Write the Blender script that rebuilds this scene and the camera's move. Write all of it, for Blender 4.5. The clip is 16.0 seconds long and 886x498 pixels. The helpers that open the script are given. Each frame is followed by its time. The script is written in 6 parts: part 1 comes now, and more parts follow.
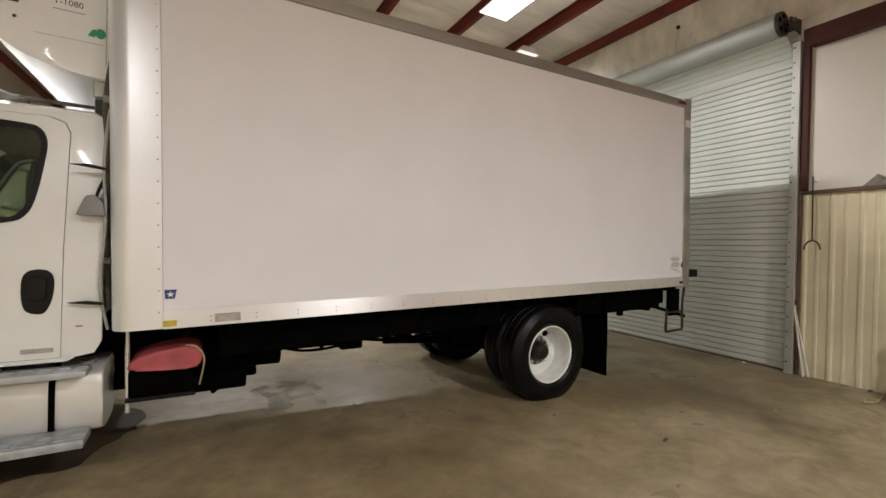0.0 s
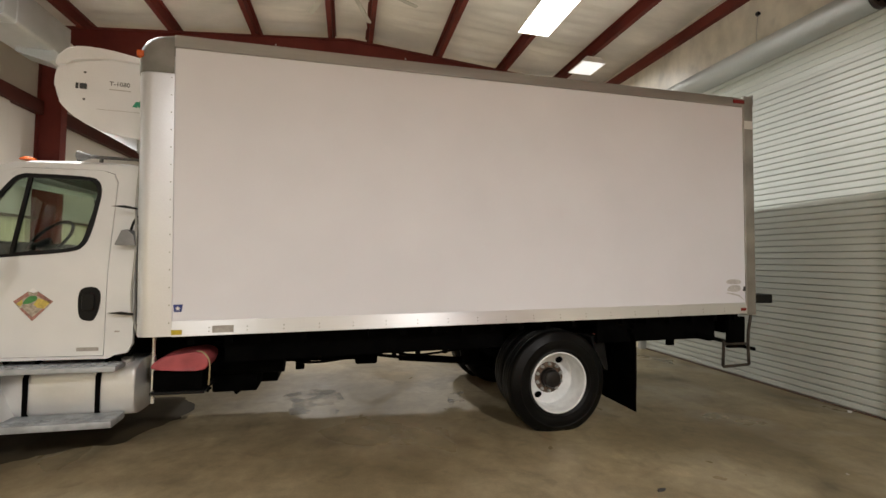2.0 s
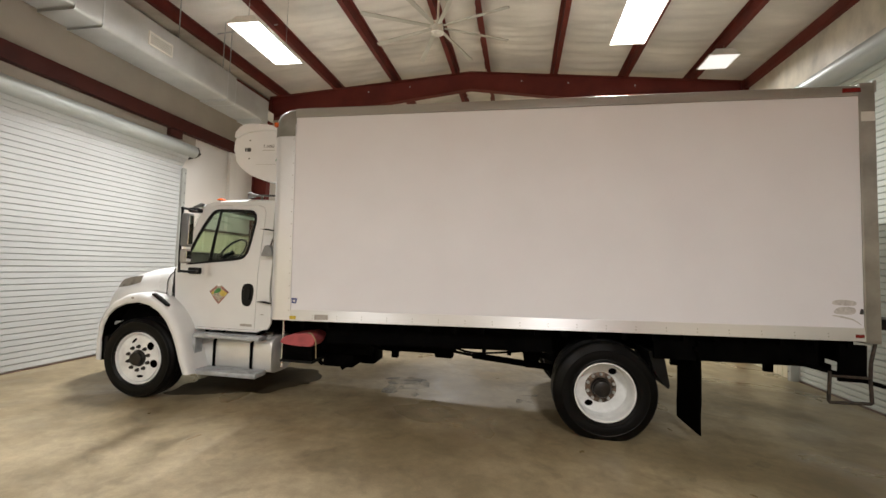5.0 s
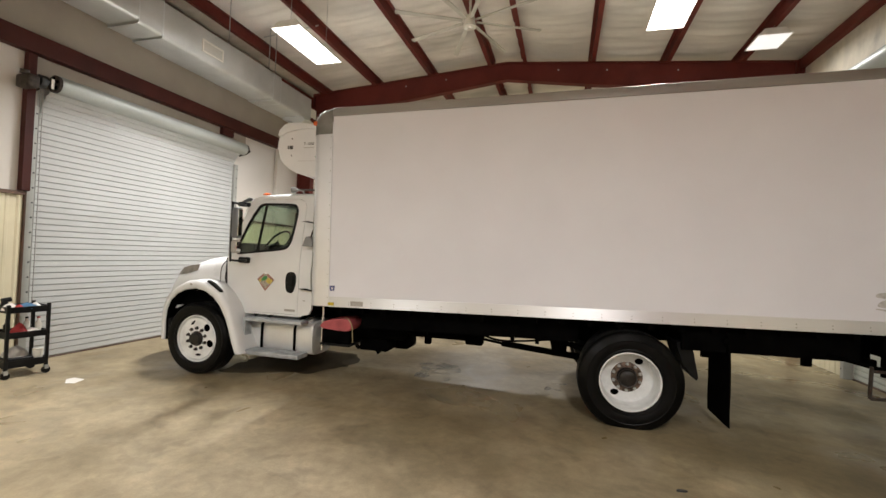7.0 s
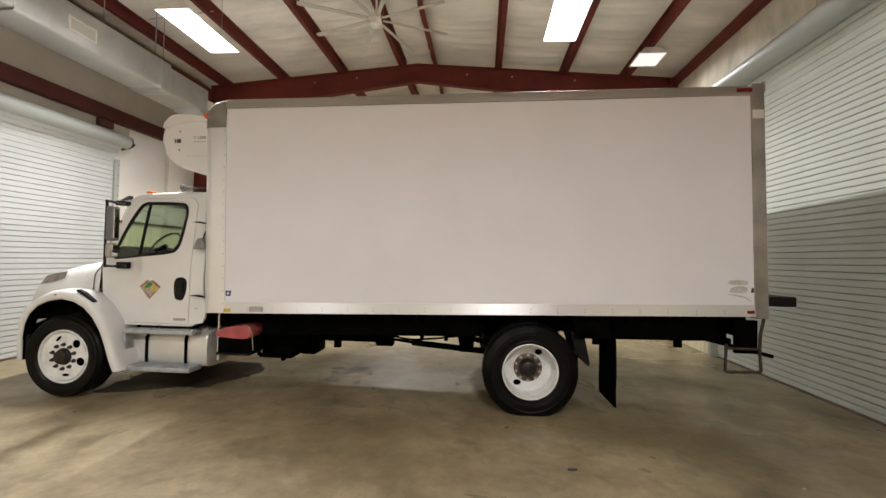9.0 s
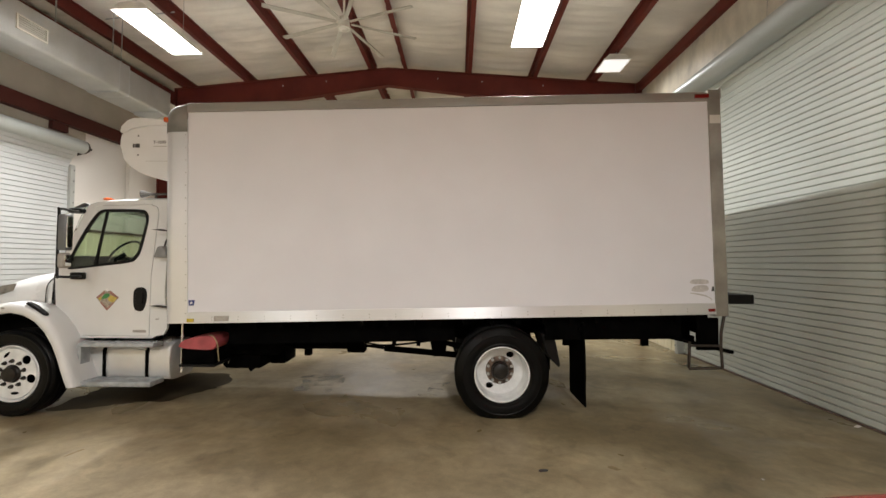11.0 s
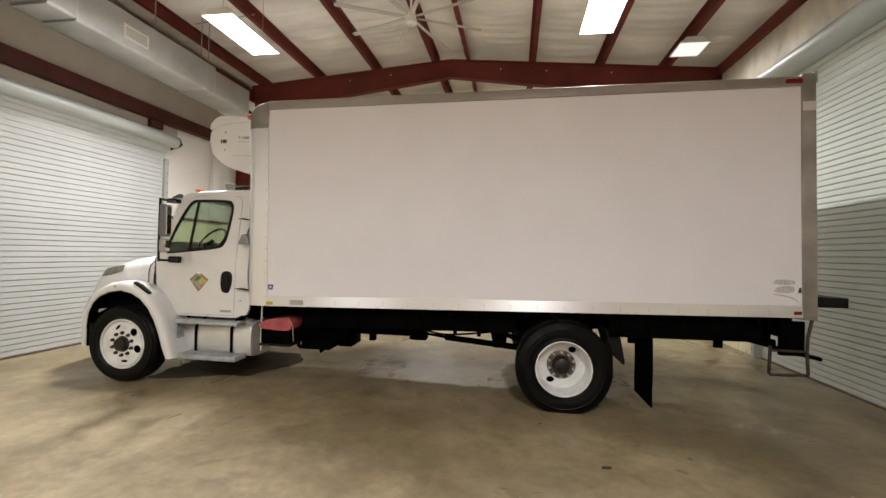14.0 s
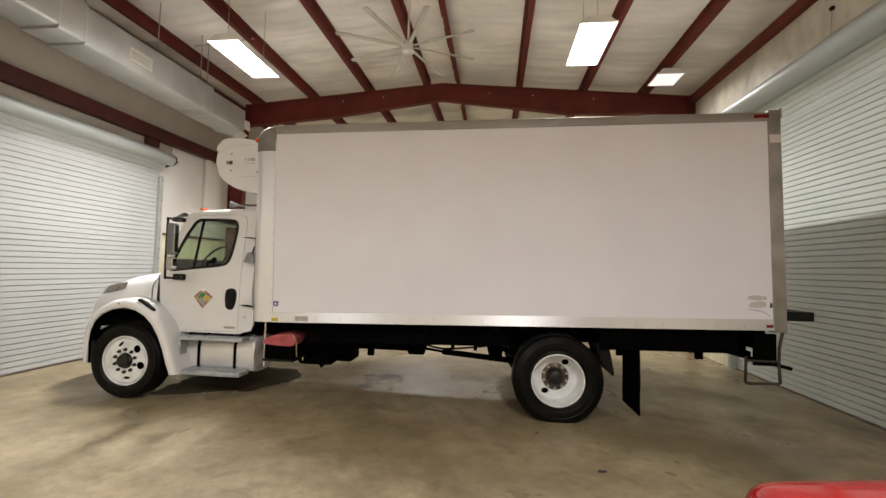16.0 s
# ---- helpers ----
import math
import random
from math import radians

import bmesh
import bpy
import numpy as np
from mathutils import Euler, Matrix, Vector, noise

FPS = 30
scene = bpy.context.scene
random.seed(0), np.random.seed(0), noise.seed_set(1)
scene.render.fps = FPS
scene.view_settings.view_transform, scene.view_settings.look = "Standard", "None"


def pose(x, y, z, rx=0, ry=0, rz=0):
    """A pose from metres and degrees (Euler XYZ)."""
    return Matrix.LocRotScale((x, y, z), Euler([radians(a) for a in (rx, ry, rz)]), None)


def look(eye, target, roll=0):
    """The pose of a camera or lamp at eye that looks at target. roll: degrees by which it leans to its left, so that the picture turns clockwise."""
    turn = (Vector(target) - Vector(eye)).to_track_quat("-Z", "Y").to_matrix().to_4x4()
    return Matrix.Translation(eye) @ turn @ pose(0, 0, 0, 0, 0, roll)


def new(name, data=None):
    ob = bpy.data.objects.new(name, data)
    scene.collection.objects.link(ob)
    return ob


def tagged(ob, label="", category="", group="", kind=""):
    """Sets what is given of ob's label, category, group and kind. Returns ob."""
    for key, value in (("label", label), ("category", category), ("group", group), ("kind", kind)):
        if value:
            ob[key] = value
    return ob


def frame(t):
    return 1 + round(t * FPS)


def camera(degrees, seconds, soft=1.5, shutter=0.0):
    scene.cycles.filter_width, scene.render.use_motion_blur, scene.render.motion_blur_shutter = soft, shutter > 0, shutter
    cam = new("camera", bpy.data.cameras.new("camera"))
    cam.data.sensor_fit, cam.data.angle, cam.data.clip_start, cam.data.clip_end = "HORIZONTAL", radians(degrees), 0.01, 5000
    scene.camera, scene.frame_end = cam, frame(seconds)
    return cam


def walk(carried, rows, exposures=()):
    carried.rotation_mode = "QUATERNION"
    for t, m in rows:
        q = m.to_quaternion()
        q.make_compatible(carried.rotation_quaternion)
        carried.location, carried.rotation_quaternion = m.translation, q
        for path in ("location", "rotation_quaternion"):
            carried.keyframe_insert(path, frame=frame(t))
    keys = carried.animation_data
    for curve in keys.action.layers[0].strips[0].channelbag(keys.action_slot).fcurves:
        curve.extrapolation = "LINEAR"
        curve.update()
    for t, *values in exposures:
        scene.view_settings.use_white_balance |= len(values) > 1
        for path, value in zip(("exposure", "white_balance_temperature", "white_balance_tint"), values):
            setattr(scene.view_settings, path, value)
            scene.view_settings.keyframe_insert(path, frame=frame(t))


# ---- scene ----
cam = camera(91.86, 16.0)
PATH = [
    (0, (0.027, 0.068, 1.680), (1.0271, 1.8002, 1.6689), 1.39),
    (0.5, (0.386, -0.035, 1.659), (1.4072, 1.6792, 1.5299), 2.12),
    (1, (0.665, -0.141, 1.690), (1.4077, 1.7143, 1.6068), 0.39),
    (1.5, (0.939, -0.258, 1.733), (1.4541, 1.6741, 1.7169), 1.27),
    (2, (1.172, -0.513, 1.752), (1.6579, 1.4265, 1.8100), 1.26),
    (2.5, (1.456, -0.714, 1.787), (1.9653, 1.2159, 1.9154), 0.19),
    (3, (1.811, -0.822, 1.789), (2.4359, 1.0696, 1.9657), 2.28),
    (3.5, (2.027, -0.981, 1.788), (2.7094, 0.8932, 1.9300), 1.05),
    (4, (2.161, -1.169, 1.786), (2.6435, 0.7701, 1.8778), 1.57),
    (4.5, (2.294, -1.239, 1.778), (2.3329, 0.7569, 1.8974), 0.80),
    (5, (2.417, -1.284, 1.788), (2.1164, 0.6917, 1.8692), 2.32),
    (7.5, (2.658, -1.459, 1.790), (2.1643, 0.4786, 1.8125), 2.47),
    (8, (2.704, -1.437, 1.780), (2.3539, 0.5322, 1.8042), 1.98),
    (8.5, (2.749, -1.415, 1.783), (2.5319, 0.5726, 1.8185), 1.46),
    (9, (2.797, -1.403, 1.769), (2.6642, 0.5918, 1.8178), 1.31),
    (9.5, (2.829, -1.402, 1.781), (2.7713, 0.5968, 1.8324), 1.01),
    (10, (2.853, -1.394, 1.780), (2.8335, 0.6046, 1.8442), 0.39),
    (12.5, (2.857, -1.389, 1.781), (2.8318, 0.6099, 1.8485), 0.14),
    (13, (2.842, -1.369, 1.781), (2.7163, 0.6259, 1.8335), 0.89),
    (13.5, (2.791, -1.387, 1.791), (2.4556, 0.5847, 1.7931), 1.46),
    (14, (2.765, -1.471, 1.793), (2.4905, 0.5104, 1.8121), 1.66),
    (14.5, (2.684, -1.635, 1.789), (2.4739, 0.3541, 1.8096), 1.31),
    (15, (2.638, -1.751, 1.792), (2.4584, 0.2413, 1.8081), 1.53),
    (15.5, (2.627, -1.806, 1.807), (2.4019, 0.1789, 1.9049), 1.73),
    (16, (2.564, -1.788, 1.827), (2.3737, 0.2004, 1.9167), 1.67),
]
walk(cam, [(t, look(eye, target, roll)) for t, eye, target, roll in PATH])

import mathutils

# ---- world and lamps ----
world = bpy.data.worlds.new("world")
scene.world = world
world.use_nodes = True
world.node_tree.nodes["Background"].inputs[0].default_value = (0.9, 0.95, 1.0, 1)
world.node_tree.nodes["Background"].inputs[1].default_value = 0.005
scene.view_settings.exposure = 0.0
LAMP = (1.0, 0.97, 0.945)


# the shed stands at a slight angle to the parked truck
PIVOT = (1.364, 9.078, 0)
SHED = Matrix.Translation(PIVOT) @ Matrix.Rotation(radians(-1.557), 4, "Z") @ Matrix.Translation((-PIVOT[0], -PIVOT[1], 0))


def area(name, x, y, z, sx, sy, watts, spread):
    d = bpy.data.lights.new(name, "AREA")
    d.shape, d.size, d.size_y, d.energy, d.color = "RECTANGLE", sx, sy, watts, LAMP
    d.spread = radians(spread)
    o = new(name, d)
    o.matrix_basis = SHED @ pose(x, y, z)
    return o


HIGH_BAYS = [(4.28, 5.24, 5.49), (-1.53, 5.08, 5.35), (-1.53, -4.2, 5.35), (4.28, -4.2, 5.49)]
SMALL_BAYS = [(6.43, 7.88, 6.06), (4.1, 12.5, 5.4), (0.5, 12.5, 5.4)]
for x, y, z in HIGH_BAYS:
    area("lamp_light", x - 0.245, y, z - 0.03, 0.05, 1.2, (252 if x < 0 else 450) if y < 0 else 224 if x < 0 else 258, 157 if y < 0 else 134 if x < 0 else 168)
for x, y, z in SMALL_BAYS:
    area("lamp_light", x, y, z - 0.03, 0.44, 0.46, 35 if y < 9 else 235 if x < 1 else 165, 164)


# ---- materials ----
def mat(name, base, rough=0.5, metal=0.0, var=0.1, scale=3.0, fine=0.05, fscale=90.0, bump=0.0, bscale=120.0, tint=None, stain=0.0, rvar=0.1, coat=0.0, axis=(1, 1, 1), spec=0.5):
    """Principled paint with mottling at two scales, optional stains and fine relief."""
    m = bpy.data.materials.new(name)
    m.use_nodes = True
    t = m.node_tree
    n, link = t.nodes, t.links.new
    b = n["Principled BSDF"]
    b.inputs["Metallic"].default_value = metal
    b.inputs["Coat Weight"].default_value = coat
    b.inputs["Specular IOR Level"].default_value = spec
    geo = n.new("ShaderNodeTexCoord")
    mp = n.new("ShaderNodeMapping")
    mp.inputs["Scale"].default_value = axis
    link(geo.outputs["Object"], mp.inputs[0])

    def noise_node(s, detail=4.0):
        q = n.new("ShaderNodeTexNoise")
        q.inputs["Scale"].default_value, q.inputs["Detail"].default_value = s, detail
        link(mp.outputs[0], q.inputs["Vector"])
        return q

    big, small = noise_node(scale), noise_node(fscale, 2.0)
    dark = tuple(c * (1 - 2 * var) for c in base) if tint is None else tint
    lite = tuple(min(1, c * (1 + var)) for c in base)
    ramp = n.new("ShaderNodeValToRGB")
    ramp.color_ramp.elements[0].position, ramp.color_ramp.elements[1].position = 0.32, 0.66
    ramp.color_ramp.elements[0].color, ramp.color_ramp.elements[1].color = (*dark, 1), (*lite, 1)
    link(big.outputs[0], ramp.inputs[0])
    mix = n.new("ShaderNodeMix")
    mix.data_type, mix.blend_type = "RGBA", "MULTIPLY"
    mix.inputs[0].default_value = 1.0
    link(ramp.outputs[0], mix.inputs[6])
    fr = n.new("ShaderNodeMapRange")
    fr.inputs[3].default_value, fr.inputs[4].default_value = 1 - fine, 1 + fine
    link(small.outputs[0], fr.inputs[0])
    link(fr.outputs[0], mix.inputs[7])
    out = mix.outputs[2]
    if stain:
        s = noise_node(scale * 0.45, 6.0)
        sr = n.new("ShaderNodeMapRange")
        sr.inputs[1].default_value, sr.inputs[2].default_value = 0.56, 0.7
        sr.inputs[3].default_value, sr.inputs[4].default_value = 1.0, 1 - stain
        link(s.outputs[0], sr.inputs[0])
        m2 = n.new("ShaderNodeMix")
        m2.data_type, m2.blend_type = "RGBA", "MULTIPLY"
        m2.inputs[0].default_value = 1.0
        link(out, m2.inputs[6])
        link(sr.outputs[0], m2.inputs[7])
        out = m2.outputs[2]
    link(out, b.inputs["Base Color"])
    rr = n.new("ShaderNodeMapRange")
    rr.inputs[3].default_value, rr.inputs[4].default_value = max(0.02, rough - rvar), min(1, rough + rvar)
    link(big.outputs[0], rr.inputs[0])
    link(rr.outputs[0], b.inputs["Roughness"])
    if bump:
        bp = n.new("ShaderNodeBump")
        bp.inputs["Strength"].default_value, bp.inputs["Distance"].default_value = bump, 0.01
        bn = noise_node(bscale, 3.0)
        link(bn.outputs[0], bp.inputs["Height"])
        link(bp.outputs[0], b.inputs["Normal"])
    return m


def glass_mat(name, tint, gloss=0.02):
    m = bpy.data.materials.new(name)
    m.use_nodes = True
    n, link = m.node_tree.nodes, m.node_tree.links.new
    n.remove(n["Principled BSDF"])
    tr, gl, mx = (n.new("ShaderNode" + k) for k in ("BsdfTransparent", "BsdfGlossy", "MixShader"))
    tr.inputs[0].default_value = (*tint, 1)
    gl.inputs["Roughness"].default_value = gloss
    mx.inputs[0].default_value = 0.06
    link(tr.outputs[0], mx.inputs[1])
    link(gl.outputs[0], mx.inputs[2])
    link(mx.outputs[0], n["Material Output"].inputs[0])
    return m


def glow_mat(name, colour, strength):
    m = bpy.data.materials.new(name)
    m.use_nodes = True
    b = m.node_tree.nodes["Principled BSDF"]
    b.inputs["Base Color"].default_value = (0.8, 0.8, 0.8, 1)
    b.inputs["Emission Color"].default_value, b.inputs["Emission Strength"].default_value = (*colour, 1), strength
    return m


def floor_mat():
    """Trowelled concrete: broad brown mottling, dark oil stains, damp smoother patches, fine grit, painted shade."""
    m = bpy.data.materials.new("concrete_floor")
    m.use_nodes = True
    n, link = m.node_tree.nodes, m.node_tree.links.new
    b = n["Principled BSDF"]
    co = n.new("ShaderNodeTexCoord")

    def nz(s, d=6.0, dist=0.0):
        q = n.new("ShaderNodeTexNoise")
        q.inputs["Scale"].default_value, q.inputs["Detail"].default_value, q.inputs["Distortion"].default_value = s, d, dist
        link(co.outputs["Object"], q.inputs["Vector"])
        return q.outputs[0]

    def rng(src, a, c, lo, hi):
        q = n.new("ShaderNodeMapRange")
        for k, v in enumerate((a, c, lo, hi)):
            q.inputs[k + 1].default_value = v
        link(src, q.inputs[0])
        return q.outputs[0]

    def mul(a, c):
        q = n.new("ShaderNodeMix")
        q.data_type, q.blend_type = "RGBA", "MULTIPLY"
        q.inputs[0].default_value = 1.0
        link(a, q.inputs[6])
        link(c, q.inputs[7])
        return q.outputs[2]

    ramp = n.new("ShaderNodeValToRGB")
    e = ramp.color_ramp.elements
    e[0].position, e[0].color = 0.3, (0.235, 0.188, 0.110, 1)
    e[1].position, e[1].color = 0.72, (0.56, 0.475, 0.325, 1)
    mid = e.new(0.5)
    mid.color = (0.395, 0.328, 0.213, 1)
    link(nz(0.55, 7.0, 0.6), ramp.inputs[0])
    col = mul(ramp.outputs[0], rng(nz(3.5, 6.0), 0.3, 0.7, 0.82, 1.13))
    col = mul(col, rng(nz(11.0, 5.0, 0.5), 0.3, 0.7, 0.88, 1.1))
    col = mul(col, rng(nz(1.3, 8.0, 1.2), 0.58, 0.72, 1.0, 0.68))
    col = mul(col, rng(nz(60.0, 3.0), 0.3, 0.7, 0.93, 1.06))
    # shade towards the truck bay painted into the floor colour, with a wavering edge
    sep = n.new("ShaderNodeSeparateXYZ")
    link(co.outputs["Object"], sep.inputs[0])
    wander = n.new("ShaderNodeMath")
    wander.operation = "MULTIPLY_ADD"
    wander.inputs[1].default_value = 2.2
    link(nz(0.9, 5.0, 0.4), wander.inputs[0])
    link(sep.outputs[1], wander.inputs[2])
    bay_shade = rng(wander.outputs[0], 2.9, 4.1, 0.0, 1.0)
    shade_tint = n.new("ShaderNodeMix")
    shade_tint.data_type = "RGBA"
    shade_tint.inputs[6].default_value, shade_tint.inputs[7].default_value = (1.0, 1.0, 1.0, 1), (0.76, 0.735, 0.68, 1)
    link(bay_shade, shade_tint.inputs[0])
    col = mul(col, shade_tint.outputs[2])
    # painted darkening on the right-hand floor, standing in for weaker light there
    drift = n.new("ShaderNodeMath")
    drift.operation = "MULTIPLY_ADD"
    drift.inputs[1].default_value = 3.2
    link(nz(0.7, 6.0, 0.8), drift.inputs[0])
    link(sep.outputs[0], drift.inputs[2])
    side_shade = n.new("ShaderNodeMix")
    side_shade.data_type = "RGBA"
    side_shade.inputs[6].default_value, side_shade.inputs[7].default_value = (1.0, 1.0, 1.0, 1), (0.78, 0.79, 0.755, 1)
    link(rng(drift.outputs[0], 3.6, 6.4, 0.0, 1.0), side_shade.inputs[0])
    col = mul(col, side_shade.outputs[2])
    col = mul(col, rng(nz(1.9, 9.0, 1.6), 0.60, 0.66, 1.0, 0.84))
    col = mul(col, rng(nz(2.3, 8.0, 1.0), 0.30, 0.38, 1.12, 1.0))
    spots = n.new("ShaderNodeTexVoronoi")
    spots.inputs["Scale"].default_value = 1.7
    link(co.outputs["Object"], spots.inputs["Vector"])
    col = mul(col, rng(spots.outputs["Distance"], 0.02, 0.05, 0.62, 1.0))
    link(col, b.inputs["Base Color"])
    damp = rng(nz(0.8, 5.0, 0.9), 0.45, 0.64, 0.5, 0.27)
    link(damp, b.inputs["Roughness"])
    bp = n.new("ShaderNodeBump")
    bp.inputs["Strength"].default_value, bp.inputs["Distance"].default_value = 0.25, 0.004
    link(nz(25.0, 6.0), bp.inputs["Height"])
    link(bp.outputs[0], b.inputs["Normal"])
    return m


def sheen_film_mat():
    """Ragged wet film with its sheen painted pale: smooth where it lies, bare floor between."""
    m = bpy.data.materials.new("wet_sheen_film")
    m.use_nodes = True
    n, link = m.node_tree.nodes, m.node_tree.links.new
    b = n["Principled BSDF"]
    # pale base colour stands in for the reflection on wet concrete
    b.inputs["Base Color"].default_value = (0.46, 0.44, 0.38, 1)
    b.inputs["Roughness"].default_value = 0.22
    co, q, r = n.new("ShaderNodeTexCoord"), n.new("ShaderNodeTexNoise"), n.new("ShaderNodeMapRange")
    q.inputs["Scale"].default_value, q.inputs["Detail"].default_value, q.inputs["Distortion"].default_value = 3.2, 4.0, 0.3
    link(co.outputs["Object"], q.inputs["Vector"])
    for k, v in enumerate((0.44, 0.70, 0.0, 0.7)):
        r.inputs[k + 1].default_value = v
    link(q.outputs[0], r.inputs[0])
    link(r.outputs[0], b.inputs["Alpha"])
    return m


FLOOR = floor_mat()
WALL = mat("white_wall_lining", (0.68, 0.65, 0.60), 0.32, var=0.03, scale=0.8, fine=0.02, bump=0.05, bscale=6, rvar=0.08)
BLANKET = mat("stained_cream_blanket", (0.68, 0.63, 0.52), 0.42, var=0.1, scale=3.5, fine=0.05, fscale=25, bump=0.7, bscale=6, stain=0.4, axis=(1, 1, 0.6))
LINING = mat("vinyl_insulation", (0.79, 0.755, 0.69), 0.48, var=0.09, scale=1.3, fine=0.04, fscale=30, bump=0.9, bscale=5, stain=0.42, axis=(0.45, 1, 1))
# a darker tan than the cream blanket and roof lining
LINING_TAN = mat("tan_insulation", (0.41, 0.37, 0.305), 0.6, var=0.08, scale=0.8, fine=0.03, bump=0.4, bscale=4, stain=0.12)
BEIGE = mat("beige_ribbed_metal", (0.72, 0.665, 0.475), 0.42, var=0.07, scale=1.6, fine=0.03, stain=0.2)
BROWN = mat("brown_trim_metal", (0.11, 0.065, 0.045), 0.45, var=0.15)
MAROON = mat("maroon_primer_steel", (0.14, 0.026, 0.019), 0.55, var=0.12, scale=2, fine=0.08, stain=0.2, spec=0.25)
CURTAIN = mat("white_door_slat", (0.545, 0.565, 0.56), 0.4, var=0.05, scale=0.7, fine=0.03, stain=0.06)
CURTAIN_GREY = mat("pale_grey_door_slat", (0.58, 0.615, 0.57), 0.4, var=0.06, scale=0.7, fine=0.03, stain=0.1)
GALV = mat("galvanised_steel", (0.60, 0.62, 0.61), 0.3, 0.55, var=0.03, scale=2, fine=0.02, fscale=40, rvar=0.04)
COIL = mat("dull_door_coil", (0.42, 0.445, 0.425), 0.42, 0.35, var=0.08, scale=2, fine=0.04, axis=(1, 0.2, 1))
TRACKMETAL = mat("dull_track_steel", (0.42, 0.43, 0.40), 0.45, 0.3, var=0.06)
GIRT = mat("dark_maroon_girt", (0.062, 0.015, 0.011), 0.55, var=0.12, scale=2, fine=0.08, stain=0.2, spec=0.25)
LENSGREY = mat("clouded_lens", (0.22, 0.20, 0.17), 0.3, var=0.15, scale=12)
DUCTMETAL = mat("shiny_duct_sheet", (0.56, 0.565, 0.545), 0.47, 0.7, var=0.06, scale=2.0, fine=0.03, fscale=40, rvar=0.08, bump=0.35, bscale=2.5)
CORNERALU = mat("bright_corner_aluminium", (0.78, 0.795, 0.83), 0.33, 0.55, var=0.02, scale=2, rvar=0.03)
CAPGREY = mat("dull_grey_casting", (0.25, 0.245, 0.23), 0.6, 0.3, var=0.12, scale=4)
POSTWHITE = mat("glossy_cool_white", (0.80, 0.81, 0.82), 0.48, var=0.03, scale=2, coat=0.05)
RAILALU = mat("bright_rail_aluminium", (0.72, 0.735, 0.75), 0.34, 0.65, var=0.015, scale=2.5, fine=0.01, fscale=60, axis=(0.3, 1, 1), rvar=0.01)
b = RAILALU.node_tree.nodes["Principled BSDF"]
upright = RAILALU.node_tree.nodes.new("ShaderNodeCombineXYZ")
upright.inputs[2].default_value = 1.0
b.inputs["Anisotropic"].default_value = 0.75
RAILALU.node_tree.links.new(upright.outputs[0], b.inputs["Tangent"])
GALV_DULL = mat("dull_galvanised_steel", (0.42, 0.43, 0.41), 0.5, 0.5, var=0.12, scale=6)
ALU = mat("brushed_aluminium", (0.76, 0.75, 0.72), 0.28, 0.75, var=0.08, scale=2.5, fine=0.06, fscale=160, axis=(0.15, 1, 1), stain=0.1)
TOPRAIL = mat("dull_top_rail", (0.40, 0.395, 0.375), 0.4, 0.7, var=0.12, scale=3, fine=0.08, fscale=60, axis=(0.12, 1, 1))
ALU_DULL = mat("weathered_aluminium", (0.35, 0.34, 0.315), 0.42, 0.7, var=0.14, scale=3, fine=0.06)
BOXWHITE = mat("white_box_panel", (0.775, 0.783, 0.835), 0.6, var=0.018, scale=1.1, fine=0.012, bump=0.06, bscale=2.2, rvar=0.05)
CABWHITE = mat("white_truck_paint", (0.735, 0.75, 0.752), 0.3, var=0.025, scale=2, fine=0.012, coat=0.15)
WHEELWHITE = mat("white_wheel_paint", (0.80, 0.82, 0.82), 0.35, var=0.06, scale=9, stain=0.12)
RUBBER = mat("tyre_rubber", (0.003, 0.003, 0.003), 0.36, var=0.2, scale=6, fine=0.15, bump=0.2, bscale=60, spec=0.16)
BLACK = mat("black_chassis_paint", (0.0022, 0.0021, 0.002), 0.75, var=0.3, scale=5, fine=0.2, spec=0.02)
BLACKPLASTIC = mat("black_plastic", (0.008, 0.008, 0.008), 0.45, var=0.15, scale=8, bump=0.1, spec=0.18)
HUBBLACK = mat("greasy_black_hub", (0.018, 0.015, 0.013), 0.35, 0.3, var=0.3, scale=20)
DRUMBROWN = mat("rusty_brown_drum", (0.055, 0.043, 0.034), 0.5, 0.3, var=0.3, scale=22, stain=0.3)
LATCHRED = mat("dull_red_latch", (0.16, 0.022, 0.018), 0.6, var=0.15, scale=30)
# damp concrete, darkened further to paint the shadow under the tank
WET_SHADE = mat("wet_shaded_concrete", (0.078, 0.06, 0.037), 0.62, var=0.22, scale=2.2, fine=0.1, fscale=30, stain=0.35, rvar=0.12, spec=0.2)
HORNGREY = mat("dull_grey_horn", (0.13, 0.125, 0.115), 0.75, var=0.12, scale=12, spec=0.15)
OLIVE = mat("olive_rubber_hose", (0.085, 0.08, 0.058), 0.6, var=0.2, scale=12)
RUST = mat("rusty_steel", (0.15, 0.105, 0.075), 0.5, 0.4, var=0.4, scale=28)
STEPGREY = mat("grey_step_tread", (0.43, 0.46, 0.485), 0.5, 0.3, var=0.12, scale=9, stain=0.22, bump=0.3, bscale=90)
TANK = mat("polished_tank_aluminium", (0.74, 0.745, 0.735), 0.36, 0.45, var=0.06, scale=2, fine=0.04)
REDVINYL = mat("red_cushion_vinyl", (0.43, 0.085, 0.095), 0.55, var=0.15, scale=5, bump=0.25, bscale=14)
REDLENS = mat("red_lens", (0.20, 0.014, 0.012), 0.2, var=0.05)
ORANGELENS = mat("orange_lens", (0.6, 0.11, 0.02), 0.25, var=0.05)
YELLOW = mat("yellow_label", (0.55, 0.42, 0.03), 0.5, var=0.1, scale=20)
SCUFF = mat("pale_scuffed_paint", (0.53, 0.52, 0.51), 0.6, var=0.12, scale=30)
